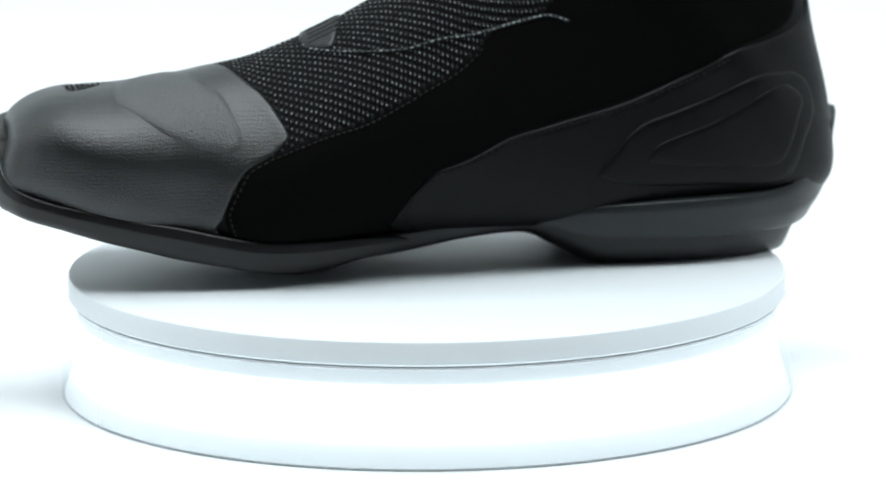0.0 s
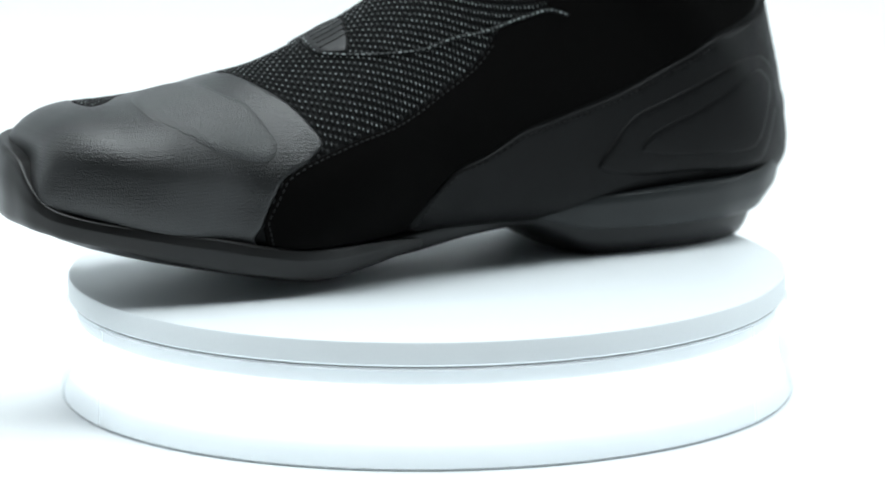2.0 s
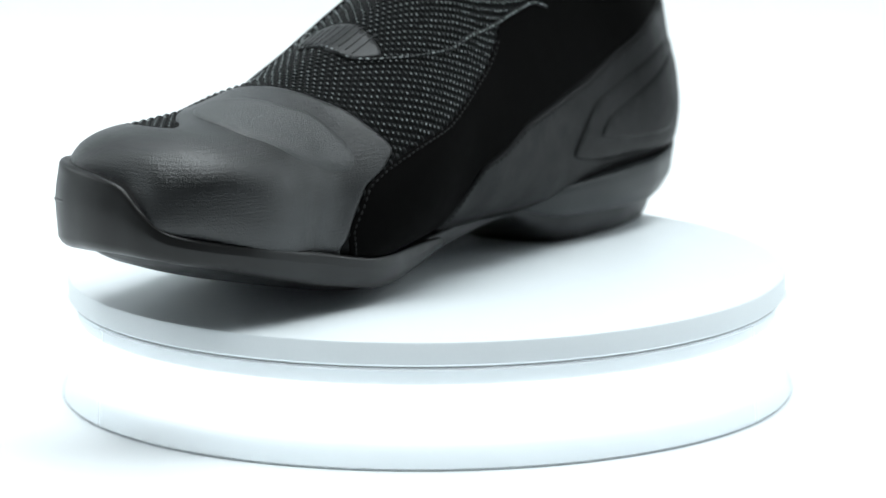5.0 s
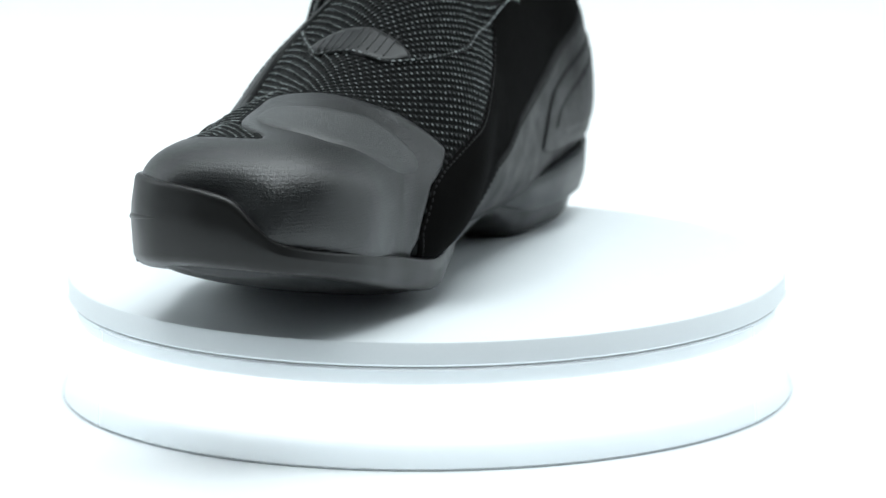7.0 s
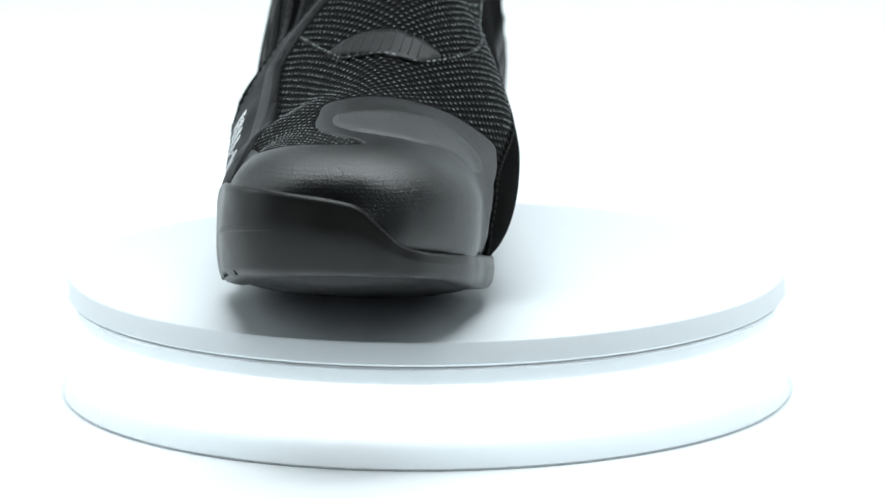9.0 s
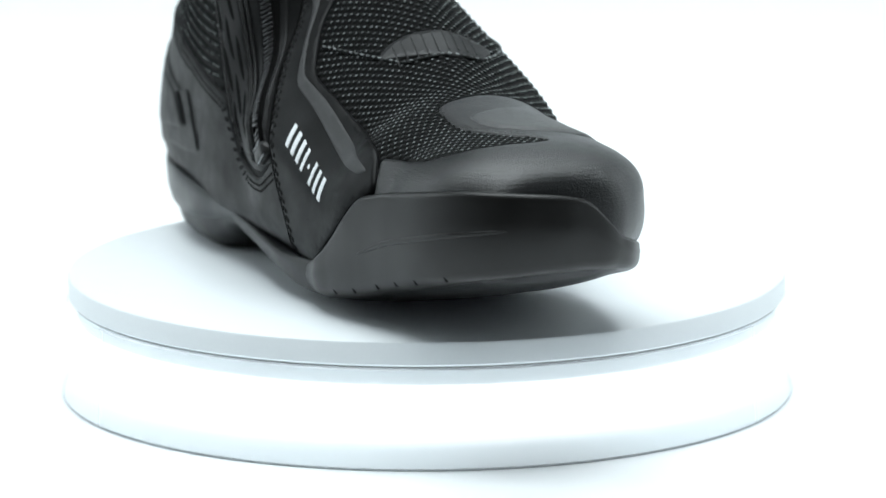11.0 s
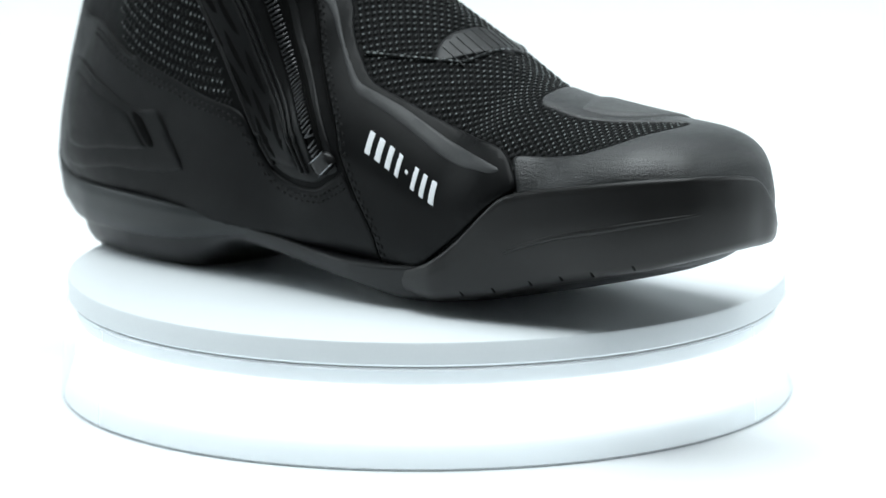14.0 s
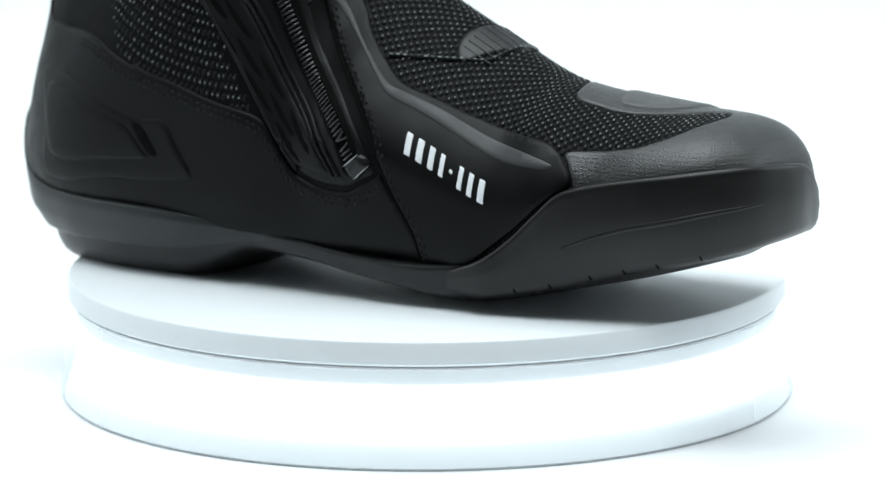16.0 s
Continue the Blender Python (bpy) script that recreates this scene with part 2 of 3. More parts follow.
def skin(s, v):
    """The point of the upper at rib s and even girth v: -1 outer edge at the sole, 0 the ridge, 1 inner edge at the sole."""
    s, v = np.broadcast_arrays(np.clip(np.asarray(s, float), 0, RIBS), np.clip(np.asarray(v, float), -1, 1))
    k = (v >= 0).astype(int)
    fi, fj = s * 180 / RIBS, np.abs(v) * 100
    i, j = np.minimum(fi.astype(int), 179), np.minimum(fj.astype(int), 99)
    a, b = fi - i, fj - j
    t = GIRTH_TABLE
    raw = (t[k, i, j] * (1 - a) + t[k, i + 1, j] * a) * (1 - b) + (t[k, i, j + 1] * (1 - a) + t[k, i + 1, j + 1] * a) * b
    return skin_raw(s, np.where(v < 0, -np.maximum(raw, 1e-9), raw))


def skin_normal(s, v):
    s, v = np.broadcast_arrays(np.asarray(s, float), np.asarray(v, float))
    a = skin(s + 0.12, v) - skin(s - 0.12, v)
    b = skin(s, v + 0.02) - skin(s, v - 0.02)
    n = np.cross(a, b)
    return n / np.maximum(np.linalg.norm(n, axis=-1, keepdims=True), 1e-9)


def sole_normal(u, a):
    u, a = np.broadcast_arrays(np.asarray(u, float), np.asarray(a, float))
    n = -np.cross(sole_skin(u + 0.1, a) - sole_skin(u - 0.1, a), sole_skin(u, a + 0.06) - sole_skin(u, a - 0.06))
    return n / np.maximum(np.linalg.norm(n, axis=-1, keepdims=True), 1e-9)


RIB_RUN = np.concatenate([[0], np.cumsum(np.linalg.norm(np.diff(skin(np.linspace(0, RIBS, 181), 0.35), axis=0), axis=1))])


def flat(s, v):
    """The upper rolled out: millimetres along and around."""
    s, v = np.asarray(s, float), np.asarray(v, float)
    x = np.linspace(0, RIBS, 181)
    g = np.maximum(np.interp(s, x, 0.5 * (GIRTH[0] + GIRTH[1])), 12)
    return np.stack([np.interp(s, x, RIB_RUN), v * g], -1)


def unflat(p):
    x = np.linspace(0, RIBS, 181)
    s = np.interp(p[..., 0], RIB_RUN, x)
    return s, np.clip(p[..., 1] / np.maximum(np.interp(s, x, 0.5 * (GIRTH[0] + GIRTH[1])), 12), -1, 1)


# the sole: x, bottom, top, middle y, outer and inner half width, taper to the ground, lean of the end
SOLE = (
    (-150.5, 41, 44, 8.5, 3, 3, 0.9, -6),
    (-149, 35.5, 43, 8.5, 9, 9, 0.9, -6),
    (-146, 29.8, 41, 8.5, 14, 14, 0.9, -6),
    (-141.5, 25.6, 38, 8.5, 20, 20, 0.92, -5),
    (-136.5, 23.2, 36, 9.5, 26, 26, 0.93, -3),
    (-124, 19.9, 33, 9.25, 34, 34.5, 0.95, 0),
    (-104, 14.3, 29, 10, 38, 39.5, 0.95, 0),
    (-82, 9.2, 24.5, 11.75, 40, 42.5, 0.95, 0),
    (-60, 4.5, 20, 13.75, 42, 45, 0.95, 0),
    (-42, 3, 17, 17.75, 41.5, 44.5, 0.95, 0),
    (-24, 6.2, 16, 21.25, 39.5, 42.75, 0.95, 0),
    (-6, 8.5, 17, 22.75, 38, 40.25, 0.95, 0),
    (14, 11.7, 19.5, 23.9, 37, 38.9, 0.95, 0),
    (34, 12.4, 21.5, 25, 37, 38.5, 0.9, 0),
    (46, 7.3, 22.5, 24.5, 37, 39, 0.87, 0),
    (56, 2.2, 23.5, 21.8, 35, 42.5, 0.87, 0),
    (66, 0, 24, 21.4, 36, 43.5, 0.87, 0),
    (90, 0, 25, 21.7, 36.5, 42, 0.87, 0),
    (108, 0, 25, 22.4, 33.5, 37, 0.87, 2),
    (122, 0, 25.5, 23, 28, 30, 0.87, 5),
    (132, 0.5, 26, 23.4, 21, 22, 0.87, 7),
    (139, 1.6, 26, 23.6, 14, 14.5, 0.87, 9.5),
    (142.5, 4, 26, 23.6, 8, 8, 0.87, 11),
    (144, 7, 26, 23.6, 2.5, 2.5, 0.87, 11.5),
)


def sole_skin(u, a):
    """The point of the sole at row u and angle a round its section."""
    t = curve(SOLE, u)
    cy = np.sign(np.cos(a)) * np.abs(np.cos(a)) ** 0.33
    cz = np.sign(np.sin(a)) * np.abs(np.sin(a)) ** 0.33
    h = 0.5 + 0.5 * cz
    w = np.where(cy < 0, t[..., 4], t[..., 5]) * cy * (t[..., 6] + (1 - t[..., 6]) * h)
    z = np.maximum(0, t[..., 1] + (t[..., 2] - t[..., 1]) * h - 3.5 * (1 - h) * (1 - cy * cy))
    return np.stack([t[..., 0] - t[..., 7] * (1 - h) + 0 * w, t[..., 3] + w, z], -1)


def grid_mesh(points, close=False):
    """A mesh from an array of points, rows by columns, in millimetres."""
    r, c = points.shape[:2]
    faces = []
    for i in range(r - 1):
        for j in range(c - (0 if close else 1)):
            k = (j + 1) % c
            faces.append((i * c + j, i * c + k, (i + 1) * c + k, (i + 1) * c + j))
    return from_arrays(points.reshape(-1, 3) * MM, faces)


boot = new("motorcycle_boot")
tagged(boot, "black motorcycle boot in mesh, suede and leather with a rubber sole", "boot")


def build_upper():
    s = np.concatenate([[0, 0.25, 0.5, 0.75], np.linspace(1, RIBS, 110)])
    v = np.linspace(-1, 1, 97)
    p = skin(s[:, None], v[None, :])
    return part("upper", grid_mesh(p), LEATHER, boot, "black leather upper of the boot")


build_upper()

def build_sole():
    u = np.linspace(0, len(SOLE) - 1, 140)
    p = sole_skin(u[:, None], np.linspace(-np.pi, np.pi, 64, endpoint=False)[None, :])
    bm = grid_mesh(p, True)
    bmesh.ops.holes_fill(bm, edges=[e for e in bm.edges if e.is_boundary], sides=0)
    bmesh.ops.recalc_face_normals(bm, faces=bm.faces)
    return part("sole", bm, RUBBER, boot, "black rubber sole with a raised toe")


build_sole()
# ---------------- outlines on the boot, as rib and girth (sole: row and angle) ----------------
OUTLINE = {}
OUTLINE["toe_cap"] = ((6.05, -0.42), (5.62, -0.46), (5.43, -0.532), (5.35, -0.6), (5.28, -0.637), (6.3, -0.95), (3, -0.96), (0.6, -0.98), (0, -1), (0, 0), (0, 1), (0.6, 0.98), (2, 0.96), (4, 0.92), (4.38, 0.435), (4.48, 0.373), (4.55, 0.333), (4.17, 0.325), (3.6, 0.32), (3, 0.305), (2.5, 0.245), (2.2, 0.13), (2.12, 0.02), (2.22, -0.06), (2.5, -0.03), (2.8, 0.045), (3.2, 0.1), (3.6, 0.13), (4.03, 0.138), (4.45, 0.12), (4.78, 0.105), (4.95, 0.068), (5.05, 0.008), (5.35, -0.107), (5.9, -0.22), (6.18, -0.325), (6.28, -0.385))
OUTLINE["cap_lobe"] = ((2.88, -0.122), (3, -0.23), (3.83, -0.335), (4.55, -0.395), (5.2, -0.42), (5.48, -0.397), (5.53, -0.358), (5.33, -0.295), (5, -0.203), (4.67, -0.147), (4.35, -0.015), (4.12, 0.08), (3.58, 0.08), (3.2, 0.04), (2.95, -0.03))
OUTLINE["suede"] = ((6.05, -0.422), (6.62, -0.412), (7.3, -0.42), (7.78, -0.41), (8.55, -0.382), (9.3, -0.345), (9.6, -0.33), (10.6, -0.37), (12, -0.33), (14, -0.3), (17.5, -0.28), (17.5, -0.72), (16, -0.88), (14.78, -0.877), (13.03, -0.637), (12.03, -0.607), (11.23, -0.6), (10.4, -0.585), (9.55, -0.58), (8.65, -0.617), (8.28, -0.64), (7.98, -0.708), (7.83, -0.797), (7.62, -0.887), (7.6, -0.97), (6.4, -0.97), (5.35, -0.6), (5.43, -0.532), (5.62, -0.46))
OUTLINE["counter_out"] = ((14.95, -0.932), (13, -0.637), (12.03, -0.607), (11.2, -0.603), (10.4, -0.587), (9.55, -0.583), (8.65, -0.62), (8.28, -0.643), (7.98, -0.71), (7.85, -0.81), (9, -0.93), (11, -0.93), (12.5, -0.96), (13.3, -0.995), (14, -0.999), (15.8, -0.999))
OUTLINE["quarter_in"] = ((14.78, 0.883), (13.43, 0.645), (12.48, 0.573), (11.35, 0.535), (10.33, 0.508), (9.9, 0.493), (9.62, 0.492), (9.36, 0.52), (9.02, 0.562), (8.5, 0.57), (8.03, 0.56), (7.76, 0.53), (7.53, 0.498), (7.35, 0.538), (7.15, 0.61), (7.15, 0.71), (7.6, 0.93), (9, 0.93), (11, 0.93), (12.5, 0.96), (13.3, 0.995), (14, 0.999), (15.6, 0.999))
OUTLINE["front_in"] = ((7.12, 0.708), (7.15, 0.61), (7.35, 0.538), (7.48, 0.485), (7.65, 0.415), (8.03, 0.338), (8.6, 0.268), (9.2, 0.208), (9.5, 0.2), (12, 0.22), (15.6, 0.26), (15.6, 0.12), (12, 0.11), (9.5, 0.11), (8.45, 0.153), (8.05, 0.21), (7.7, 0.255), (7.4, 0.285), (6.78, 0.28), (5.9, 0.275), (4.93, 0.305), (4.62, 0.34), (4.4, 0.405), (4.38, 0.433), (4.88, 0.485), (5.6, 0.56), (6.12, 0.615), (6.78, 0.693))
OUTLINE["stripe"] = ((10.2, 0.15), (8.69, 0.207), (7.66, 0.318), (7.5, 0.332), (7.11, 0.335), (4.91, 0.395), (4.68, 0.385), (4.75, 0.375), (5.75, 0.323), (6.81, 0.302), (7.5, 0.305), (7.65, 0.296), (8.07, 0.245), (8.79, 0.177), (10.2, 0.125))
OUTLINE["gusset"] = ((11.29, 0.385), (10.35, 0.42), (9.69, 0.47), (9.35, 0.508), (8.99, 0.552), (8.5, 0.56), (8.03, 0.55), (7.8, 0.525), (7.61, 0.498), (7.75, 0.445), (8.15, 0.37), (8.97, 0.288), (9.5, 0.235), (10.5, 0.2), (13, 0.27), (13, 0.37))
OUTLINE["ziptape"] = ((10.05, 0.285), (9.5, 0.33), (8.8, 0.393), (8.22, 0.47), (8.05, 0.525), (7.8, 0.522), (7.75, 0.498), (7.95, 0.423), (8.47, 0.355), (9.12, 0.3), (9.62, 0.248), (10.5, 0.2), (13, 0.29), (13, 0.33), (11, 0.28))
OUTLINE["tab"] = ((6.9, 0.157), (7.05, 0.133), (7.1, 0.08), (7.05, 0.022), (6.98, -0.042), (6.93, -0.1), (6.83, -0.14), (6.55, -0.09), (6.5, 0))
OUTLINE["heel_frame_out"] = ((10.6, -0.725), (11.1, -0.667), (11.45, -0.652), (12.55, -0.665), (13.8, -0.805), (13.95, -0.865), (13.65, -0.875), (13.05, -0.84), (12.5, -0.855), (11.68, -0.805))
OUTLINE["heel_panel_out"] = ((11.18, -0.725), (11.45, -0.698), (12.35, -0.7), (13.5, -0.78), (13.6, -0.833), (13.12, -0.812), (12.58, -0.82), (12.05, -0.792))
OUTLINE["heel_frame_in"] = ((13.85, 0.81), (12.48, 0.65), (11.53, 0.625), (11.2, 0.603), (10.85, 0.633), (10.53, 0.673), (11.55, 0.755), (12.4, 0.83), (13.03, 0.78))
OUTLINE["heel_panel_in"] = ((13.35, 0.755), (12.45, 0.67), (11.68, 0.647), (11.23, 0.675), (11.1, 0.675), (11.7, 0.728), (12.48, 0.788))
OUTLINE["mesh_fold"] = ((7.73, 0.24), (7.48, 0.215), (7.12, 0.173), (6.7, 0.115), (6.62, 0.083), (6.53, -0.012), (6.55, -0.09), (6.8, -0.147), (7.2, -0.205), (7.78, -0.265), (8.55, -0.287), (9.83, -0.343), (10.62, -0.38), (11, -0.42))
OUTLINE["seam_in"] = ((7.18, 0.713), (7.12, 0.61), (7.33, 0.535), (7.45, 0.485), (7.62, 0.42), (7.98, 0.347), (8.47, 0.282), (9.15, 0.203))
OUTLINE["seam_gus"] = ((7.55, 0.512), (7.76, 0.54), (8.03, 0.568), (8.5, 0.578), (9.04, 0.571), (9.38, 0.53), (9.64, 0.502), (9.9, 0.501), (10.3, 0.512), (11.33, 0.542), (12.43, 0.575), (13.33, 0.64))
OUTLINE["zipline"] = ((12.5, 0.3), (10.8, 0.24), (9.93, 0.272), (9.35, 0.318), (8.6, 0.385), (8.08, 0.445), (7.9, 0.495))
OUTLINE["pull"] = ((8, 0.508), (7.75, 0.468), (7.62, 0.485), (7.85, 0.525))
OUTLINE["mark"] = ((7.18, 0.41), (6.35, 0.44), (5.88, 0.46))
OUTLINE["heel_slit_in"] = ((11.58, 0.641), (11.4, 0.636), (11.07, 0.667), (11.15, 0.676))
OUTLINE["seam_suede"] = ((6.15, -0.93), (5.35, -0.6), (5.43, -0.532), (5.62, -0.46), (6.05, -0.422), (6.62, -0.412), (7.3, -0.42), (7.78, -0.41), (8.55, -0.382), (9.3, -0.345))
OUTLINE["seam_counter"] = ((13, -0.637), (12.03, -0.607), (11.2, -0.603), (10.4, -0.587), (9.55, -0.583), (8.65, -0.62), (8.28, -0.643), (7.98, -0.71), (7.85, -0.81))


# ---------------- panels, cords and knots laid on the boot ----------------
def rounded(points, closed=True, step=1.2, tension=0.4):
    """A smooth line through the points, about step millimetres from point to point."""
    p = np.asarray(points, float)
    n = len(p)
    out = []
    for i in range(n if closed else n - 1):
        a, b = p[i], p[(i + 1) % n]
        before = p[(i - 1) % n] if closed or i else a
        after = p[(i + 2) % n] if closed or i + 2 < n else b
        d = np.linalg.norm(b - a)
        ma, mb = (b - before) * tension, (after - a) * tension
        for m in (ma, mb):
            k = np.linalg.norm(m)
            if k > d:
                m *= d / k
        t = np.linspace(0, 1, max(2, int(d / step)), endpoint=False)[:, None]
        out.append((2 * t**3 - 3 * t**2 + 1) * a + (t**3 - 2 * t**2 + t) * ma + (3 * t**2 - 2 * t**3) * b + (t**3 - t**2) * mb)
    if not closed:
        out.append(p[-1:])
    return np.concatenate(out)


def edge_distance(q, line, use=None):
    a, b = line, np.roll(line, -1, axis=0)
    if use is not None:
        a, b = a[use], b[use]
    out = np.empty(len(q))
    for k in range(0, len(q), 400):
        w = q[k:k + 400, None, :] - a[None]
        d = (b - a)[None]
        t = np.clip((w * d).sum(-1) / np.maximum((d * d).sum(-1), 1e-9), 0, 1)
        out[k:k + 400] = np.sqrt(((w - t[..., None] * d) ** 2).sum(-1)).min(1)
    return out


def inside(q, line):
    a, b = line, np.roll(line, -1, axis=0)
    x, y = q[:, 0:1], q[:, 1:2]
    cross = (a[None, :, 1] > y) != (b[None, :, 1] > y)
    xs = a[None, :, 0] + (y - a[None, :, 1]) * (b - a)[None, :, 0] / np.where(np.abs((b - a)[:, 1]) < 1e-9, 1e-9, (b - a)[:, 1])[None]
    return ((cross & (x < xs)).sum(1) % 2) == 1


def on_upper(p):
    s, v = unflat(p)
    return skin(s, v), skin_normal(s, v)


SOLE_RUN = np.array([r[0] for r in SOLE], float)


def sole_flat(u, a):
    return np.stack([curve(SOLE, u)[..., 0], np.asarray(a, float) * 14], -1)


def on_sole(p):
    u = np.interp(p[..., 0], SOLE_RUN, np.arange(len(SOLE)))
    return sole_skin(u, p[..., 1] / 14), sole_normal(u, p[..., 1] / 14)


def layer(line, surface, height, bevel, step=2.4, sunk=0.5, base=0.0, use=None):
    """A sheet inside a flat outline, raised over the surface, with a rounded edge."""
    lo, hi = line.min(0), line.max(0)
    gx, gy = np.meshgrid(np.arange(lo[0], hi[0], step), np.arange(lo[1], hi[1], step), indexing="ij")
    gx[:, ::2] += step / 2
    g = np.stack([gx.ravel(), gy.ravel()], -1)
    g = g[inside(g, line)]
    g = g[edge_distance(g, line) > bevel * 1.3] if len(g) else g
    t = np.roll(line, -1, axis=0) - np.roll(line, 1, axis=0)
    nrm = np.stack([-t[:, 1], t[:, 0]], -1) / np.maximum(np.linalg.norm(t, axis=1, keepdims=True), 1e-9)
    rings = []
    for f in (0.3, 1.0):
        for sign in (-1, 1):
            r = line + sign * nrm * bevel * f
            r = r[inside(r, line)]
            if len(r):
                rings.append(r[edge_distance(r, line) > bevel * f * 0.93])
    pts = np.concatenate([line, *rings, g])
    n = len(line)
    co, _, faces, _, _, _ = delaunay_2d_cdt([Vector(p) for p in pts], [], [list(range(n))], 1, 1e-4)
    co = np.array([tuple(c) for c in co])
    d = edge_distance(co, line, use)
    f = np.clip(d / bevel, 0, 1)
    h = base - sunk + (height + sunk) * np.sqrt(1 - (1 - f) ** 2)
    p, nn = surface(co)
    bm = from_arrays((p + nn * h[:, None]) * MM, faces)
    bmesh.ops.recalc_face_normals(bm, faces=bm.faces)
    k = sum((f.normal.dot(Vector(nn[f.verts[0].index])) for f in bm.faces))
    if k < 0:
        bmesh.ops.reverse_faces(bm, faces=bm.faces)
    return bm


LINES = {}


def panel(name, key, mat, parent, label="", height=0.9, bevel=0.9, sole=False, **more):
    o = np.array(OUTLINE[key])
    line = rounded((sole_flat if sole else flat)(o[:, 0], o[:, 1]))
    LINES[key] = line
    if not sole:
        s, v = unflat(line)
        more["use"] = (s > 0.3) & (np.abs(v) < 0.9) if key == "toe_cap" else np.abs(v) < 0.995
    return part(name, layer(line, on_sole if sole else on_upper, height, bevel, **more), mat, parent, label)


def cord(name, line, radius, mat, parent, label="", lift=0.0, squash=1.0, sides=8, close=False):
    """A round cord along a flat line on the upper."""
    p, n = on_upper(line)
    p = p + n * lift
    t = np.gradient(p, axis=0)
    t /= np.maximum(np.linalg.norm(t, axis=1, keepdims=True), 1e-9)
    b = np.cross(t, n)
    a = np.linspace(0, 2 * np.pi, sides, endpoint=False)
    ring = p[:, None] + radius * (np.cos(a)[None, :, None] * b[:, None] + squash * np.sin(a)[None, :, None] * n[:, None])
    bm = grid_mesh(ring, True)
    bmesh.ops.holes_fill(bm, edges=[e for e in bm.edges if e.is_boundary], sides=0)
    bmesh.ops.recalc_face_normals(bm, faces=bm.faces)
    return part(name, bm, mat, parent, label)


def domes(places, length, width, height, angle, lift=0.0, sides=6):
    """Many small oval domes on the upper, in one mesh. angle: of their long side, in the flat plan."""
    s, v = unflat(places)
    p, n = skin(s, v), skin_normal(s, v)
    d = np.stack([np.cos(angle), np.sin(angle)], -1) * 0.5
    t = on_upper(places + d)[0] - on_upper(places - d)[0]
    t /= np.maximum(np.linalg.norm(t, axis=1, keepdims=True), 1e-9)
    b = np.cross(n, t)
    verts, faces = [], []
    a = np.linspace(0, 2 * np.pi, sides, endpoint=False)
    for i in range(len(places)):
        o = len(verts)
        for f, h in ((1.0, -0.15), (0.72, 0.75)):
            for c, q in zip(np.cos(a), np.sin(a)):
                verts.append(p[i] + n[i] * (lift + h * height) + t[i] * c * length * 0.5 * f + b[i] * q * width * 0.5 * f)
        verts.append(p[i] + n[i] * (lift + height))
        for j in range(sides):
            k = (j + 1) % sides
            faces += [(o + j, o + k, o + sides + k, o + sides + j), (o + sides + j, o + sides + k, o + 2 * sides)]
    return from_arrays(np.array(verts) * MM, faces)


def thread(name, colour, spread, rough):
    m = material(name, colour, rough, spec=0.18)
    nt = m.node_tree
    geo, ramp, mul = nt.nodes.new("ShaderNodeNewGeometry"), nt.nodes.new("ShaderNodeMapRange"), nt.nodes.new("ShaderNodeVectorMath")
    ramp.inputs["To Min"].default_value, ramp.inputs["To Max"].default_value = spread
    mul.operation, mul.inputs[0].default_value = "SCALE", colour
    nt.links.new(geo.outputs["Random Per Island"], ramp.inputs["Value"])
    nt.links.new(ramp.outputs["Result"], mul.inputs["Scale"])
    nt.links.new(mul.outputs["Vector"], nt.nodes["Principled BSDF"].inputs["Base Color"])
    return m


KNOT = thread("black_mesh_yarn", (0.0034, 0.004, 0.004), (0.7, 1.3), 0.6)
FLECK = thread("pale_mesh_fleck", (0.2, 0.22, 0.22), (0.25, 1.3), 0.45)
BEAD = thread("pale_fold_yarn", (0.22, 0.24, 0.24), (0.15, 1.3), 0.5)
STITCH = thread("black_stitch", (0.008, 0.008, 0.008), (0.7, 1.3), 0.7)
GLOSSY = material("black_moulded_rubber", (0.0062, 0.0059, 0.0058), 0.37, spec=0.4, grain=(500, 0.2), bump=((2200, 0.06, 0.0002),))
COUNTER = material("black_heel_leather", (0.0026, 0.0028, 0.003), 0.45, spec=0.15, grain=(800, 0.25), bump=((2300, 0.12, 0.0003), (260, 0.08, 0.0008)))
STRIPE = material("dark_grey_stripe", (0.022, 0.023, 0.024), 0.55, grain=(900, 0.25), bump=((2600, 0.2, 0.0003),))
PLASTIC = material("slate_heel_plastic", (0.018, 0.021, 0.022), 0.4, spec=0.4, grain=(600, 0.15), bump=((2600, 0.06, 0.0002),))
WEB = material("black_web_rubber", (0.0042, 0.0044, 0.0046), 0.45, spec=0.2, grain=(700, 0.2), bump=((2300, 0.12, 0.0003),))
# black of the zip tape, also used for the shade painted in slits
TAPE_AND_SHADE = material("black_tape_and_slit_shade", (0.002, 0.002, 0.002), 0.85, spec=0.08, grain=(1500, 0.3), bump=((3000, 0.3, 0.0003),))
STEEL = material("dark_steel", (0.30, 0.31, 0.32), 0.3, metal=1.0, grain=(900, 0.1))
GUNMETAL = material("gunmetal", (0.06, 0.06, 0.062), 0.35, metal=0.8, grain=(900, 0.1))
PRINT = material("white_print", (0.78, 0.80, 0.82), 0.55, grain=(900, 0.05))

suede = panel("suede_panel", "suede", SUEDE, boot, "black suede outer side panel", 0.7, 0.8)
counter = panel("heel_counter", "counter_out", COUNTER, boot, "smooth black leather heel counter", 1.2, 1.2)
quarter = panel("inner_quarter", "quarter_in", COUNTER, boot, "smooth black leather inner quarter", 1.1, 1.0)
front = panel("shin_overlay", "front_in", COUNTER, boot, "smooth black leather overlay with printed mark", 1.6, 0.8)
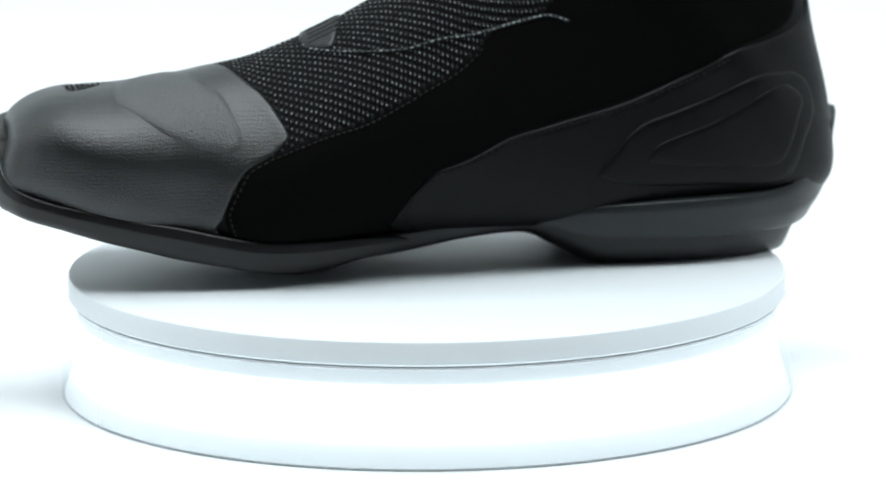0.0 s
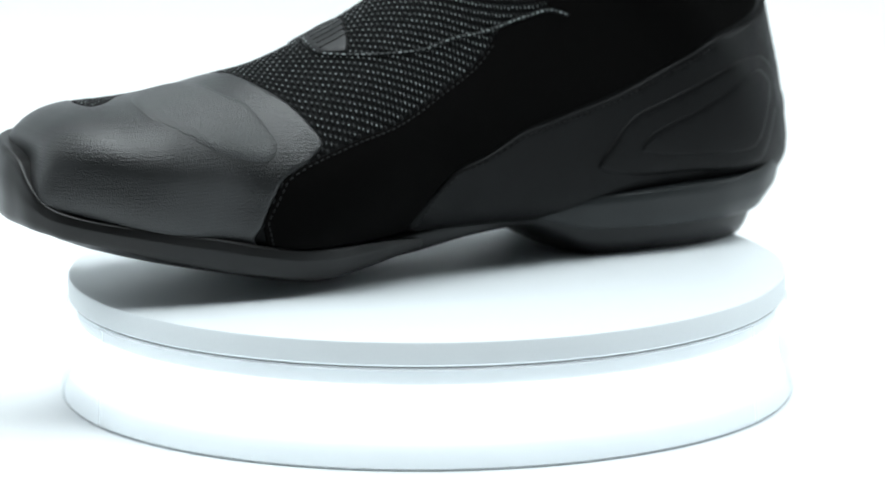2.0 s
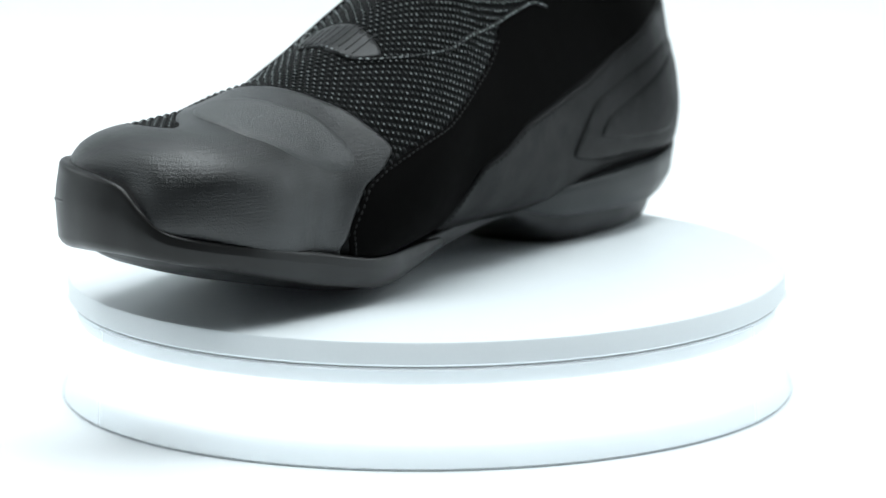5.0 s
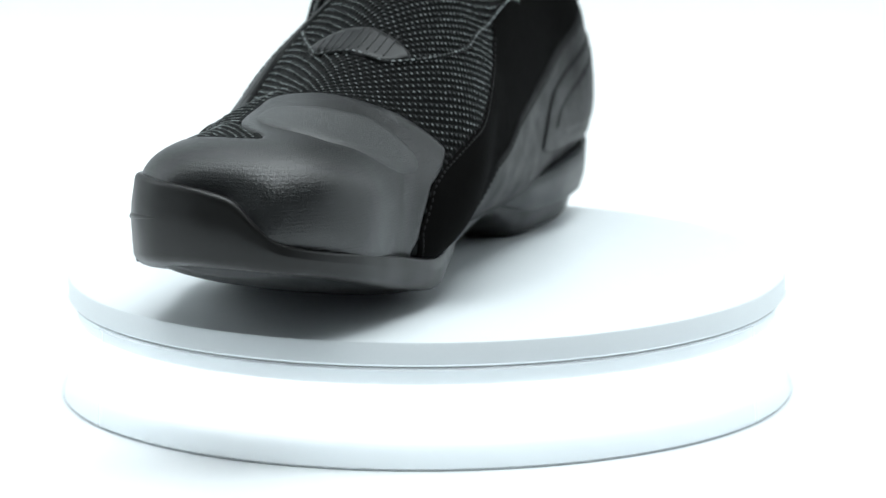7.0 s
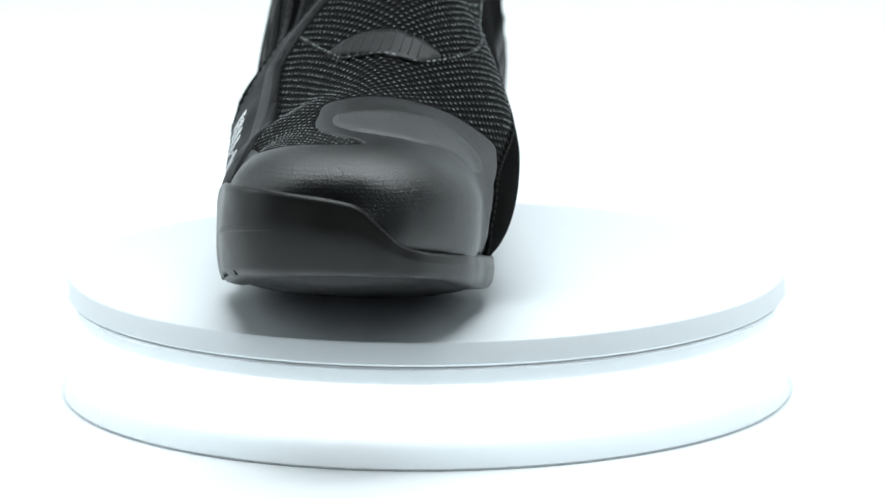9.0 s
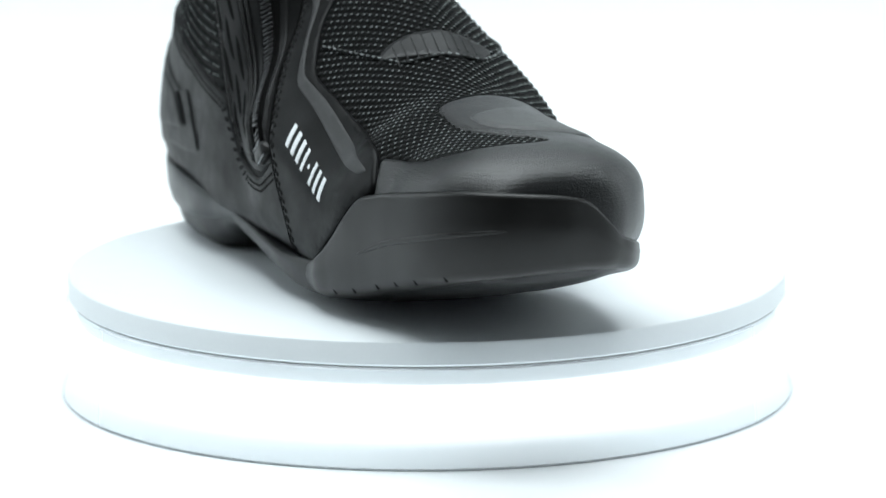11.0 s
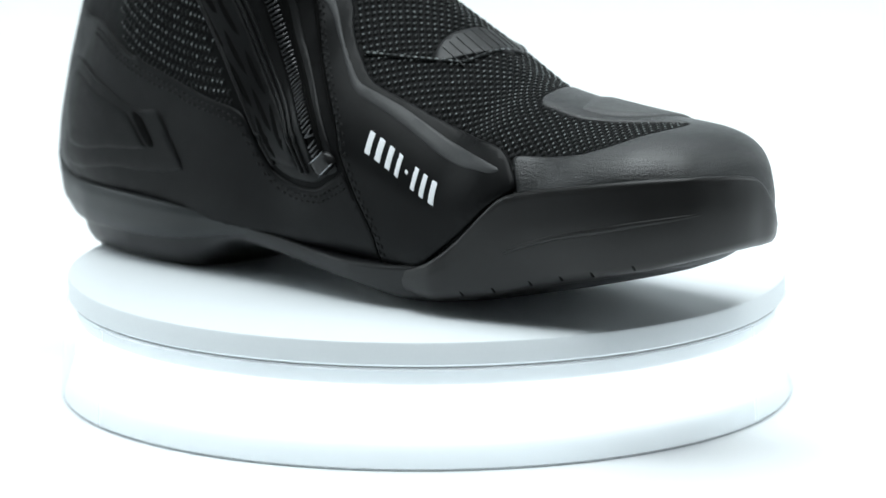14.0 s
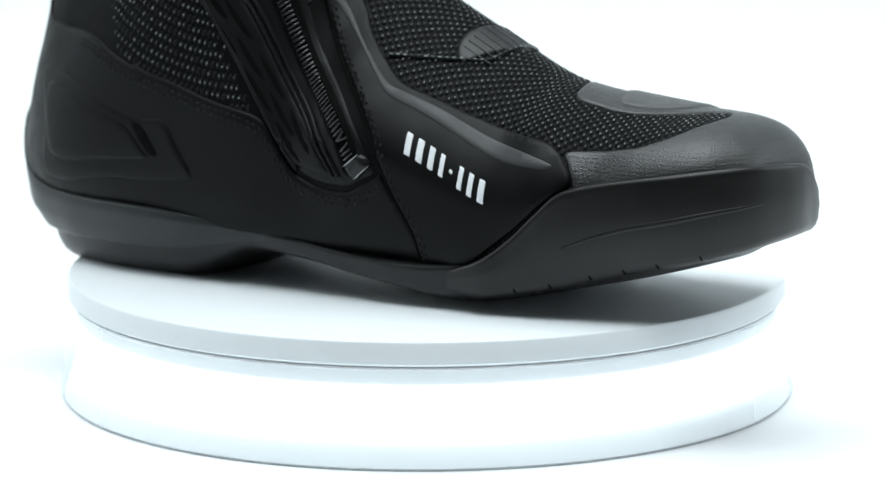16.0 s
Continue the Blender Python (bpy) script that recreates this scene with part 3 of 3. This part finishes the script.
cap = panel("toe_cap", "toe_cap", TOE_GREY, boot, "charcoal textured rubber toe cap", 0.9, 0.9, step=2.0)
panel("toe_lobe", "cap_lobe", TOE_PAD_LIT, cap, "raised oval shifter pad", 0.9, 3.0, base=0.8)

# toe bumper and sole lip: x, y, top and foot of the wall, from the inner ball round the toe to the outer waist
WALL = ((-37, 58.6, 11.5, 6), (-57, 60.4, 18, 4.5), (-69, 58.8, 26.5, 6), (-79, 57, 36.5, 8), (-86, 55.4, 43, 9.5), (-95, 53.4, 46, 12), (-107, 51, 48.5, 15),
        (-125, 46.4, 51.5, 19), (-137.3, 39.8, 53.3, 22), (-145.2, 30.5, 53.6, 24), (-149.2, 19, 53, 25.3), (-150.5, 9, 52, 25.8), (-149.5, 0, 49.5, 25.8), (-148, -6.8, 43, 25.5),
        (-144.9, -12.2, 37, 25), (-139.8, -18, 33.8, 23.8), (-129.5, -23.8, 31, 21.5), (-116.5, -28.2, 28.5, 18), (-103, -29.5, 25.5, 14.5), (-90, -29.8, 23, 11), (-75, -30.2, 19.5, 8),
        (-62, -29.6, 17, 5.5), (-50, -27, 16, 4.5), (-38, -22.8, 15.5, 5), (-22, -18, 15, 7.5), (-6, -14, 13.5, 10.5))


def wall_line(u):
    """Place, outward direction and heights of the wall at u rows."""
    t = curve(WALL, u)
    d = curve(WALL, u + 0.25)[..., :2] - curve(WALL, u - 0.25)[..., :2]
    n = np.stack([d[..., 1], -d[..., 0]], -1)
    n /= np.linalg.norm(n, axis=-1, keepdims=True)
    return t, (n if n[len(n) // 2, 0] < 0 else -n)


def build_bumper():
    u = np.linspace(0, len(WALL) - 1, 260)
    t, n = wall_line(u)
    ends = np.clip(np.minimum(u, len(WALL) - 1 - u) / 1.2, 0, 1) ** 0.5
    rows = []
    lean = np.interp(u, (3, 6, 11, 13.5), (0.0, 0.45, 0.45, 0.0))
    crisp = np.interp(u, (11, 15), (0.0, 1.0))
    for out, edge, k, dz, tip in ((-12, -9, 0, 0.6, 0), (-6, -3, 0, 0, 0), (-3.2, -0.3, 0, 0.4, 0), (-0.9, 1.0, 0, 1.2, 0), (0.8, 1.8, 0, 2.6, 0), (1.9, 2.3, 0, 4.6, 0), (2.5, 2.5, 0.3, 3.5, 0), (2.7, 2.6, 0.5, 1.5, 0),
                                  (2.6, 2.6, 0.7, 0, 0.5), (2.4, 2.4, 1, -3.2, 2.2), (2.4, 2.4, 1, -1.5, 2.7), (2.0, 2.0, 1, -0.5, 3.0), (1.2, 1.2, 1, 0, 3.1), (0.4, 0.4, 1, -0.3, 3.1), (-2.5, -2.5, 1, -0.8, 2.5), (-7, -7, 1, -2, 0)):
        out = out + (edge - out) * crisp
        z = t[:, 3] + k * (t[:, 2] - t[:, 3]) + dz * np.clip((t[:, 2] - t[:, 3]) / 13, 0.3, 1)
        o = np.where(out > 0, out * ends, out) - 1.5 * (1 - ends) - tip * lean
        rows.append(np.stack([t[:, 0] + n[:, 0] * o, t[:, 1] + n[:, 1] * o, z], -1))
    bm = grid_mesh(np.stack(rows, 1))
    bmesh.ops.recalc_face_normals(bm, faces=bm.faces)
    return part("toe_bumper", bm, GLOSSY, boot, "smooth black rubber toe bumper and sole lip")


bumper = build_bumper()


def wall_strip(name, us, heights, radius, mat, lift=2.5, label=""):
    """A raised line along the bumper; heights from its foot."""
    u = np.linspace(us[0], us[-1], 60)
    t, n = wall_line(u)
    h = np.interp(u, us, heights)
    p = np.stack([t[:, 0] + n[:, 0] * lift, t[:, 1] + n[:, 1] * lift, t[:, 3] + h], -1)
    r = radius * np.sin(np.linspace(0.05, np.pi - 0.05, 60)) ** 0.4
    a = np.linspace(0, 2 * np.pi, 8, endpoint=False)
    n3 = np.concatenate([n, np.zeros((60, 1))], 1)
    ring = p[:, None] + r[:, None, None] * (np.cos(a)[None, :, None] * n3[:, None] * 0.6 + np.sin(a)[None, :, None] * np.array([0, 0, 1.0]))
    bm = grid_mesh(ring, True)
    bmesh.ops.recalc_face_normals(bm, faces=bm.faces)
    return part(name, bm, mat, bumper, label)


wall_strip("bumper_rib", (4.2, 6, 7.5, 9.3), (15, 17, 17.5, 17), 1.1, GLOSSY)

# short dark blocks at the wall's foot stand in for shade in its slits
for u0 in (2.2, 3.6, 5.2, 6.1, 6.7, 7.6, 18.2, 19.6, 20.6):
    t, n = wall_line(np.array([u0 - 0.02, u0, u0 + 0.12]))
    base, dirn = Vector((t[1, 0] + n[1, 0] * 0.5, t[1, 1] + n[1, 1] * 0.5, t[1, 3] + 3.8)), Vector((n[1, 0], n[1, 1], 0))
    side = dirn.cross(Vector((0, 0, 1)))
    bm = bmesh.new()
    bmesh.ops.create_cube(bm, size=1)
    m = Matrix((side, dirn, Vector((0, 0, 1)))).transposed().to_4x4()
    m.translation = base * MM
    bmesh.ops.transform(bm, verts=bm.verts, matrix=m @ pose(0, 0, 0, -18, 24, 0) @ Matrix.Diagonal((0.0007, 0.0018, 0.0034, 1)))
    part("tread_slit_shade", bm, TAPE_AND_SHADE, bumper)

panel("stripe", "stripe", STRIPE, front, "dull grey raised stripe", 0.35, 0.5, base=1.55)
gusset = panel("zip_gusset", "gusset", WEB, boot, "black stretch gusset beside the zip", 0.5, 0.8)
zipper = panel("zipper", "ziptape", TAPE_AND_SHADE, boot, "black coil zip on the inner side", 0.5, 0.8, base=0.5)
tab = panel("instep_tab", "tab", RUBBER, boot, "ribbed black rubber tab on the instep", 1.2, 0.8)
for k in np.linspace(-0.08, 0.12, 9):
    cord("tab_rib", np.linspace(flat(6.6, k), flat(7.0, k * 0.95), 14), 0.3, RUBBER, tab, lift=1.2, sides=6)
panel("heel_emblem_frame", "heel_frame_out", COUNTER, counter, "", 0.8, 1.2, base=1.1)
panel("heel_emblem", "heel_panel_out", COUNTER, counter, "", 0.6, 1.0, base=1.7)
panel("heel_emblem_frame", "heel_frame_in", COUNTER, quarter, "", 0.8, 1.2, base=1.0)
panel("heel_emblem", "heel_panel_in", COUNTER, quarter, "", 0.6, 1.0, base=1.6)
# raised dark patch, its colour doing for the shade inside the emblem cut
panel("emblem_slit_shade", "heel_slit_in", TAPE_AND_SHADE, quarter, "dark patch put on for the shade in the emblem cut", 0.15, 0.4, base=2.1, step=1.5)


# heel stabiliser: x, y, top, foot and how far the foot is drawn in, from the outer waist round the heel to the inner waist
STABILISER = ((30, -11.5, 20.6, 18, 0.4), (44, -14, 21.9, 14, 1), (56, -15.6, 22.6, 11.5, 1.4), (82, -16.2, 23.6, 10.5, 1.6), (105, -13.2, 24, 10, 2), (120, -8, 24.6, 9.8, 3.5), (131.5, -2.6, 27, 9.8, 5.5),
              (141, 6, 33, 9.8, 8), (147.3, 15, 44.5, 10, 10.5), (149.8, 23.5, 49, 10, 11.5), (147.6, 32, 45, 10, 10.5), (141.5, 41, 34, 9.8, 8), (132, 49.3, 28, 9.8, 5.5), (120, 55, 25.5, 9.8, 3.5),
              (105, 60, 25, 10, 2), (82, 64, 24.8, 10.5, 1.6), (62, 64.6, 24, 11.5, 1.4), (44, 62.6, 22.4, 14, 1), (22, 61.6, 20, 18, 0.4))


def build_stabiliser():
    u = np.linspace(0, len(STABILISER) - 1, 220)
    t = curve(STABILISER, u)
    d = curve(STABILISER, u + 0.2)[:, :2] - curve(STABILISER, u - 0.2)[:, :2]
    n = np.stack([d[:, 1], -d[:, 0]], -1)
    n /= np.linalg.norm(n, axis=1, keepdims=True)
    ends = np.clip(np.minimum(u, len(STABILISER) - 1 - u) / 1.0, 0, 1) ** 0.5
    rows = []
    for out, f in ((-6, -0.02), (-0.6, 0.0), (0.7, 0.01), (1.2, 0.05), (1.3, 0.3), (1.3, 0.58), (1.3, 0.66), (1.2, 0.95), (0.8, 1.0), (-0.2, 1.02), (-5, 1.02)):
        o = (out - 1.2) * ends - 0.6 * (1 - ends) + 0.9 - t[:, 4] * np.interp(f, (0, 0.62, 1), (0, 0.27, 1))
        rows.append(np.stack([t[:, 0] + n[:, 0] * o, t[:, 1] + n[:, 1] * o, t[:, 2] + f * (t[:, 3] - t[:, 2])], -1))
    bm = grid_mesh(np.stack(rows, 1))
    bmesh.ops.recalc_face_normals(bm, faces=bm.faces)
    return part("heel_stabiliser", bm, PLASTIC, boot, "slate grey plastic heel stabiliser with a raised back tab")


build_stabiliser()


# mesh fabric: rows of yarn knots with pale flecks, wherever no panel covers it
def build_weave():
    cover = [LINES[k] for k in ("suede", "counter_out", "quarter_in", "front_in", "toe_cap", "gusset", "tab")]
    rng = np.random.default_rng(5)
    x = np.arange(RIB_RUN[20], RIB_RUN[150], 1.75)
    y = np.arange(-75, 120, 3.3)
    gx, gy = np.meshgrid(x, y, indexing="ij")
    gy[::2] += 1.65
    g = np.stack([gx.ravel(), gy.ravel()], -1) + rng.normal(0, 0.05, (gx.size, 2))
    s, v = unflat(g)
    keep = (v < 0.9) & (v > -0.6) & (skin(s, v)[:, 2] < 112)
    for line in cover:
        keep &= ~inside(g, line) | (edge_distance(g, line) < 0.3)
    keep &= ~((edge_distance(g, LINES["gusset"]) < 4.5) & (v > 0.42))
    so = np.array(OUTLINE["seam_in"])
    seam = rounded(flat(so[:, 0], so[:, 1]), closed=False)
    keep &= np.sqrt(((g[:, None] - seam[None]) ** 2).sum(-1)).min(1) > 8
    g = g[keep]
    turn = np.full(len(g), np.pi / 2) + rng.normal(0, 0.06, len(g))
    w = part("weave", domes(g, 3.05, 1.75, 0.7, turn), KNOT, boot, "black mesh fabric with pale flecks")
    tagged(w, kind="stuff")
    s, v = unflat(g)
    some = (rng.random(len(g)) < 0.75) | ~((v > 0.25) & (s > 8.5))
    for line in cover:
        some &= edge_distance(g, line) > 1.1
    g, turn = g[some], turn[some]
    f = part("fleck", domes(g + rng.normal(0, 0.06, g.shape), 1.0, 0.6, 0.22, turn, lift=0.64), FLECK, boot)
    tagged(f, kind="stuff")


build_weave()


# ---------------- seams, zip, printed mark, tread ----------------
def flat_line(key, step=0.8):
    o = np.array(OUTLINE[key])
    return rounded(flat(o[:, 0], o[:, 1]), closed=False, step=step)


def beside(line, d):
    t = np.gradient(line, axis=0)
    return line + d * np.stack([-t[:, 1], t[:, 0]], -1) / np.maximum(np.linalg.norm(t, axis=1, keepdims=True), 1e-9)


def spaced(line, gap):
    c = np.concatenate([[0], np.cumsum(np.linalg.norm(np.diff(line, axis=0), axis=1))])
    t = np.arange(gap / 2, c[-1], gap)
    p = np.stack([np.interp(t, c, line[:, 0]), np.interp(t, c, line[:, 1])], -1)
    d = np.stack([np.interp(t + 0.3, c, line[:, 0]), np.interp(t + 0.3, c, line[:, 1])], -1) - p
    return p, np.arctan2(d[:, 1], d[:, 0])


def stitch_row(key, offsets, lift, parent, gap=2.6):
    for d in offsets:
        p, a = spaced(beside(flat_line(key), d), gap)
        tagged(part("stitching", domes(p, 2.0, 1.0, 0.45, a, lift=lift), STITCH, parent), kind="stuff")


stitch_row("seam_in", (-1.0, -2.6), 1.6, front)
stitch_row("seam_gus", (1.2, 2.8), 1.1, quarter)
stitch_row("seam_suede", (-1.6,), 0.65, suede, 2.2)
stitch_row("seam_counter", (1.6,), 1.15, counter, 2.2)
cord("seam_welt", beside(flat_line("seam_in"), 0.6), 0.55, TAPE_AND_SHADE, front, lift=1.3)

# folded edge of the tongue, with its own row of flecks
fold = flat_line("mesh_fold")
cord("tongue_fold", fold, 0.85, KNOT, boot, "folded mesh edge across the instep", lift=0.5, squash=0.9)
fp, fa = spaced(fold, 2.6)
tagged(part("fold_fleck", domes(fp, 1.7, 0.8, 0.3, fa, lift=1.2), BEAD, boot), kind="stuff")

# zip teeth, slider and pull
zl = flat_line("zipline", 0.5)
for side in (-1.15, 1.15):
    cord("zip_edge", beside(zl, side * 2.6), 0.55, TAPE_AND_SHADE, zipper, lift=1.1)
tooth = from_arrays(np.array([(x * 0.34, y * 2.1, z * 0.6) for x in (-1, 1) for y in (-1, 1) for z in (-0.5, 1)]) * MM,
                    [(0, 1, 3, 2), (4, 6, 7, 5), (0, 4, 5, 1), (2, 3, 7, 6), (1, 5, 7, 3), (0, 2, 6, 4)])
bmesh.ops.bevel(tooth, geom=tooth.edges[:], offset=0.00008, segments=1, affect="EDGES")
first = part("tooth", tooth, GUNMETAL, zipper)
tp, ta = spaced(zl, 1.3)
pp, pn = on_upper(tp)
pt = on_upper(tp + 0.4 * np.stack([np.cos(ta), np.sin(ta)], -1))[0] - pp
for i in range(len(tp)):
    ob = first if i == 0 else new("tooth", first.data)
    ob.parent = zipper
    n, t = Vector(pn[i]).normalized(), Vector(pt[i]).normalized()
    b = n.cross(t).normalized()
    m = Matrix((t, b, n)).transposed().to_4x4()
    m.translation = Vector((pp[i] + pn[i] * 1.15) * MM)
    ob.matrix_basis = m @ pose(0, 0, 0, 0, 0, 14 if i % 2 else 8)
slider = panel("zip_pull", "pull", GLOSSY, zipper, "small dark zip pull with steel edges", 2.4, 0.5, base=0.4)
q = np.array([flat(*p) for p in OUTLINE["pull"]])
for a, b in ((0, 1), (2, 3)):
    cord("pull_rim", np.linspace(q[a], q[b], 6), 0.22, STEEL, slider, "bright steel edge", lift=2.8)

# lattice of the stretch gusset: rails and crossing waves over the dark ground
o = np.array(OUTLINE["gusset"])
left = rounded(flat(o[[15, 0, 1, 2, 3, 4], 0], o[[15, 0, 1, 2, 3, 4], 1]), closed=False)
zz = np.array(((13, 0.31), (10.45, 0.312), (9.45, 0.37), (8.71, 0.438), (8.15, 0.535)))
right = rounded(flat(zz[:, 0], zz[:, 1]), closed=False)


def along(line, n=160):
    c = np.concatenate([[0], np.cumsum(np.linalg.norm(np.diff(line, axis=0), axis=1))])
    t = np.linspace(0, c[-1], n)
    return np.stack([np.interp(t, c, line[:, 0]), np.interp(t, c, line[:, 1])], -1)


A, B = along(left), along(right)
for f in (0.0, 0.86, 1.0):
    cord("rail", A * (1 - f) + B * f, 0.7, WEB, gusset, lift=0.9)
# rubber web; dark patches laid on as the shade in its staggered slits: both ends of each, as rib and girth
web = np.concatenate([A, (A * 0.2 + B * 0.8)[::-1]])
lattice = part("lattice", layer(web[::2], on_upper, 0.7, 0.5, base=0.4), WEB, gusset, "black rubber lattice")
for s0, v0, s1, v1 in ((11.31, 0.385, 10.37, 0.41), (10.17, 0.423, 9.49, 0.468), (9.41, 0.478, 8.91, 0.535), (11.35, 0.367, 10.81, 0.373), (10.51, 0.385, 9.75, 0.42), (9.61, 0.435, 9.03, 0.488),
                       (11.05, 0.35, 10.17, 0.37), (9.97, 0.383, 9.33, 0.43), (9.21, 0.44, 8.71, 0.51)):
    p, q = flat(s0, v0), flat(s1, v1)
    d = (q - p) / np.linalg.norm(q - p)
    e, c = np.array([-d[1], d[0]]), (p + q) / 2
    lens = np.array([p, c - 0.25 * (q - p) + e * 1.05, c + 0.25 * (q - p) + e * 0.95, q, c + 0.25 * (q - p) - e * 1.05, c - 0.25 * (q - p) - e * 0.95])
    part("slit", layer(rounded(lens, step=0.6), on_upper, 0.1, 0.3, step=1.2, sunk=0.1, base=1.12), TAPE_AND_SHADE, lattice, "dark patch for the shade in an opening")

# the printed mark: plain white bars
mk = flat_line("mark", 0.4)
ml = np.concatenate([[0], np.cumsum(np.linalg.norm(np.diff(mk, axis=0), axis=1))])
widths = (2.4, 2.6, 2.3, 1.9, 1.4, 1.9, 2.0, 2.4)
gap = (ml[-1] - sum(widths)) / (len(widths) - 1) * 0.9
at = 0.0
for w in widths:
    c = np.array([np.interp(at + w / 2, ml, mk[:, 0]), np.interp(at + w / 2, ml, mk[:, 1])])
    d = mk[-1] - mk[0]
    d /= np.linalg.norm(d)
    e = np.array([-d[1], d[0]])
    h = 7.2 if w > 1.5 else 1.3
    box = np.array([c + d * sx * w / 2 + e * sy * h / 2 for sx, sy in ((-1, -1), (1, -1), (1, 1), (-1, 1))])
    part("printed_bar", layer(rounded(box, tension=0.0, step=0.8), on_upper, 0.12, 0.15, step=1.5, sunk=0.1, base=1.6), PRINT, front, "white printed bar")
    at += w + gap



# ---------------- what moves: the disc and the boot on it turn together ----------------
TURN = ((0, 0), (0.5, 3.78), (1, 7.62), (1.5, 11.6), (2, 15.44), (2.5, 19.36), (3, 23.19), (3.2, 24.8), (4.25, 33.4), (5.3, 42.3), (5.5, 43.97), (6, 48.18), (6.5, 52.33), (7, 56.57),
        (7.5, 60.72), (8, 64.76), (8.2, 66.45), (9.25, 75.5), (10.3, 84.5), (10.5, 85.82), (10.6, 87.5), (10.7, 91.2), (10.8, 94.8), (10.9, 98.3),
        (11, 101.92), (11.1, 106), (11.2, 109.4), (11.3, 111.6), (11.4, 112.9), (11.5, 113.98), (12, 116.93), (12.5, 119.84), (13, 122.59), (13.5, 125.37),
        (14, 128.18), (14.5, 130.89), (15, 133.67), (15.5, 136.6), (16, 139.39))


def motions():
    walk(plate, [(t, pose(0, 0, 0, 0, 0, a)) for t, a in TURN])
    walk(boot, [(t, pose(0, 0, 0, 0, 0, a + 8.5)) for t, a in TURN])


motions()
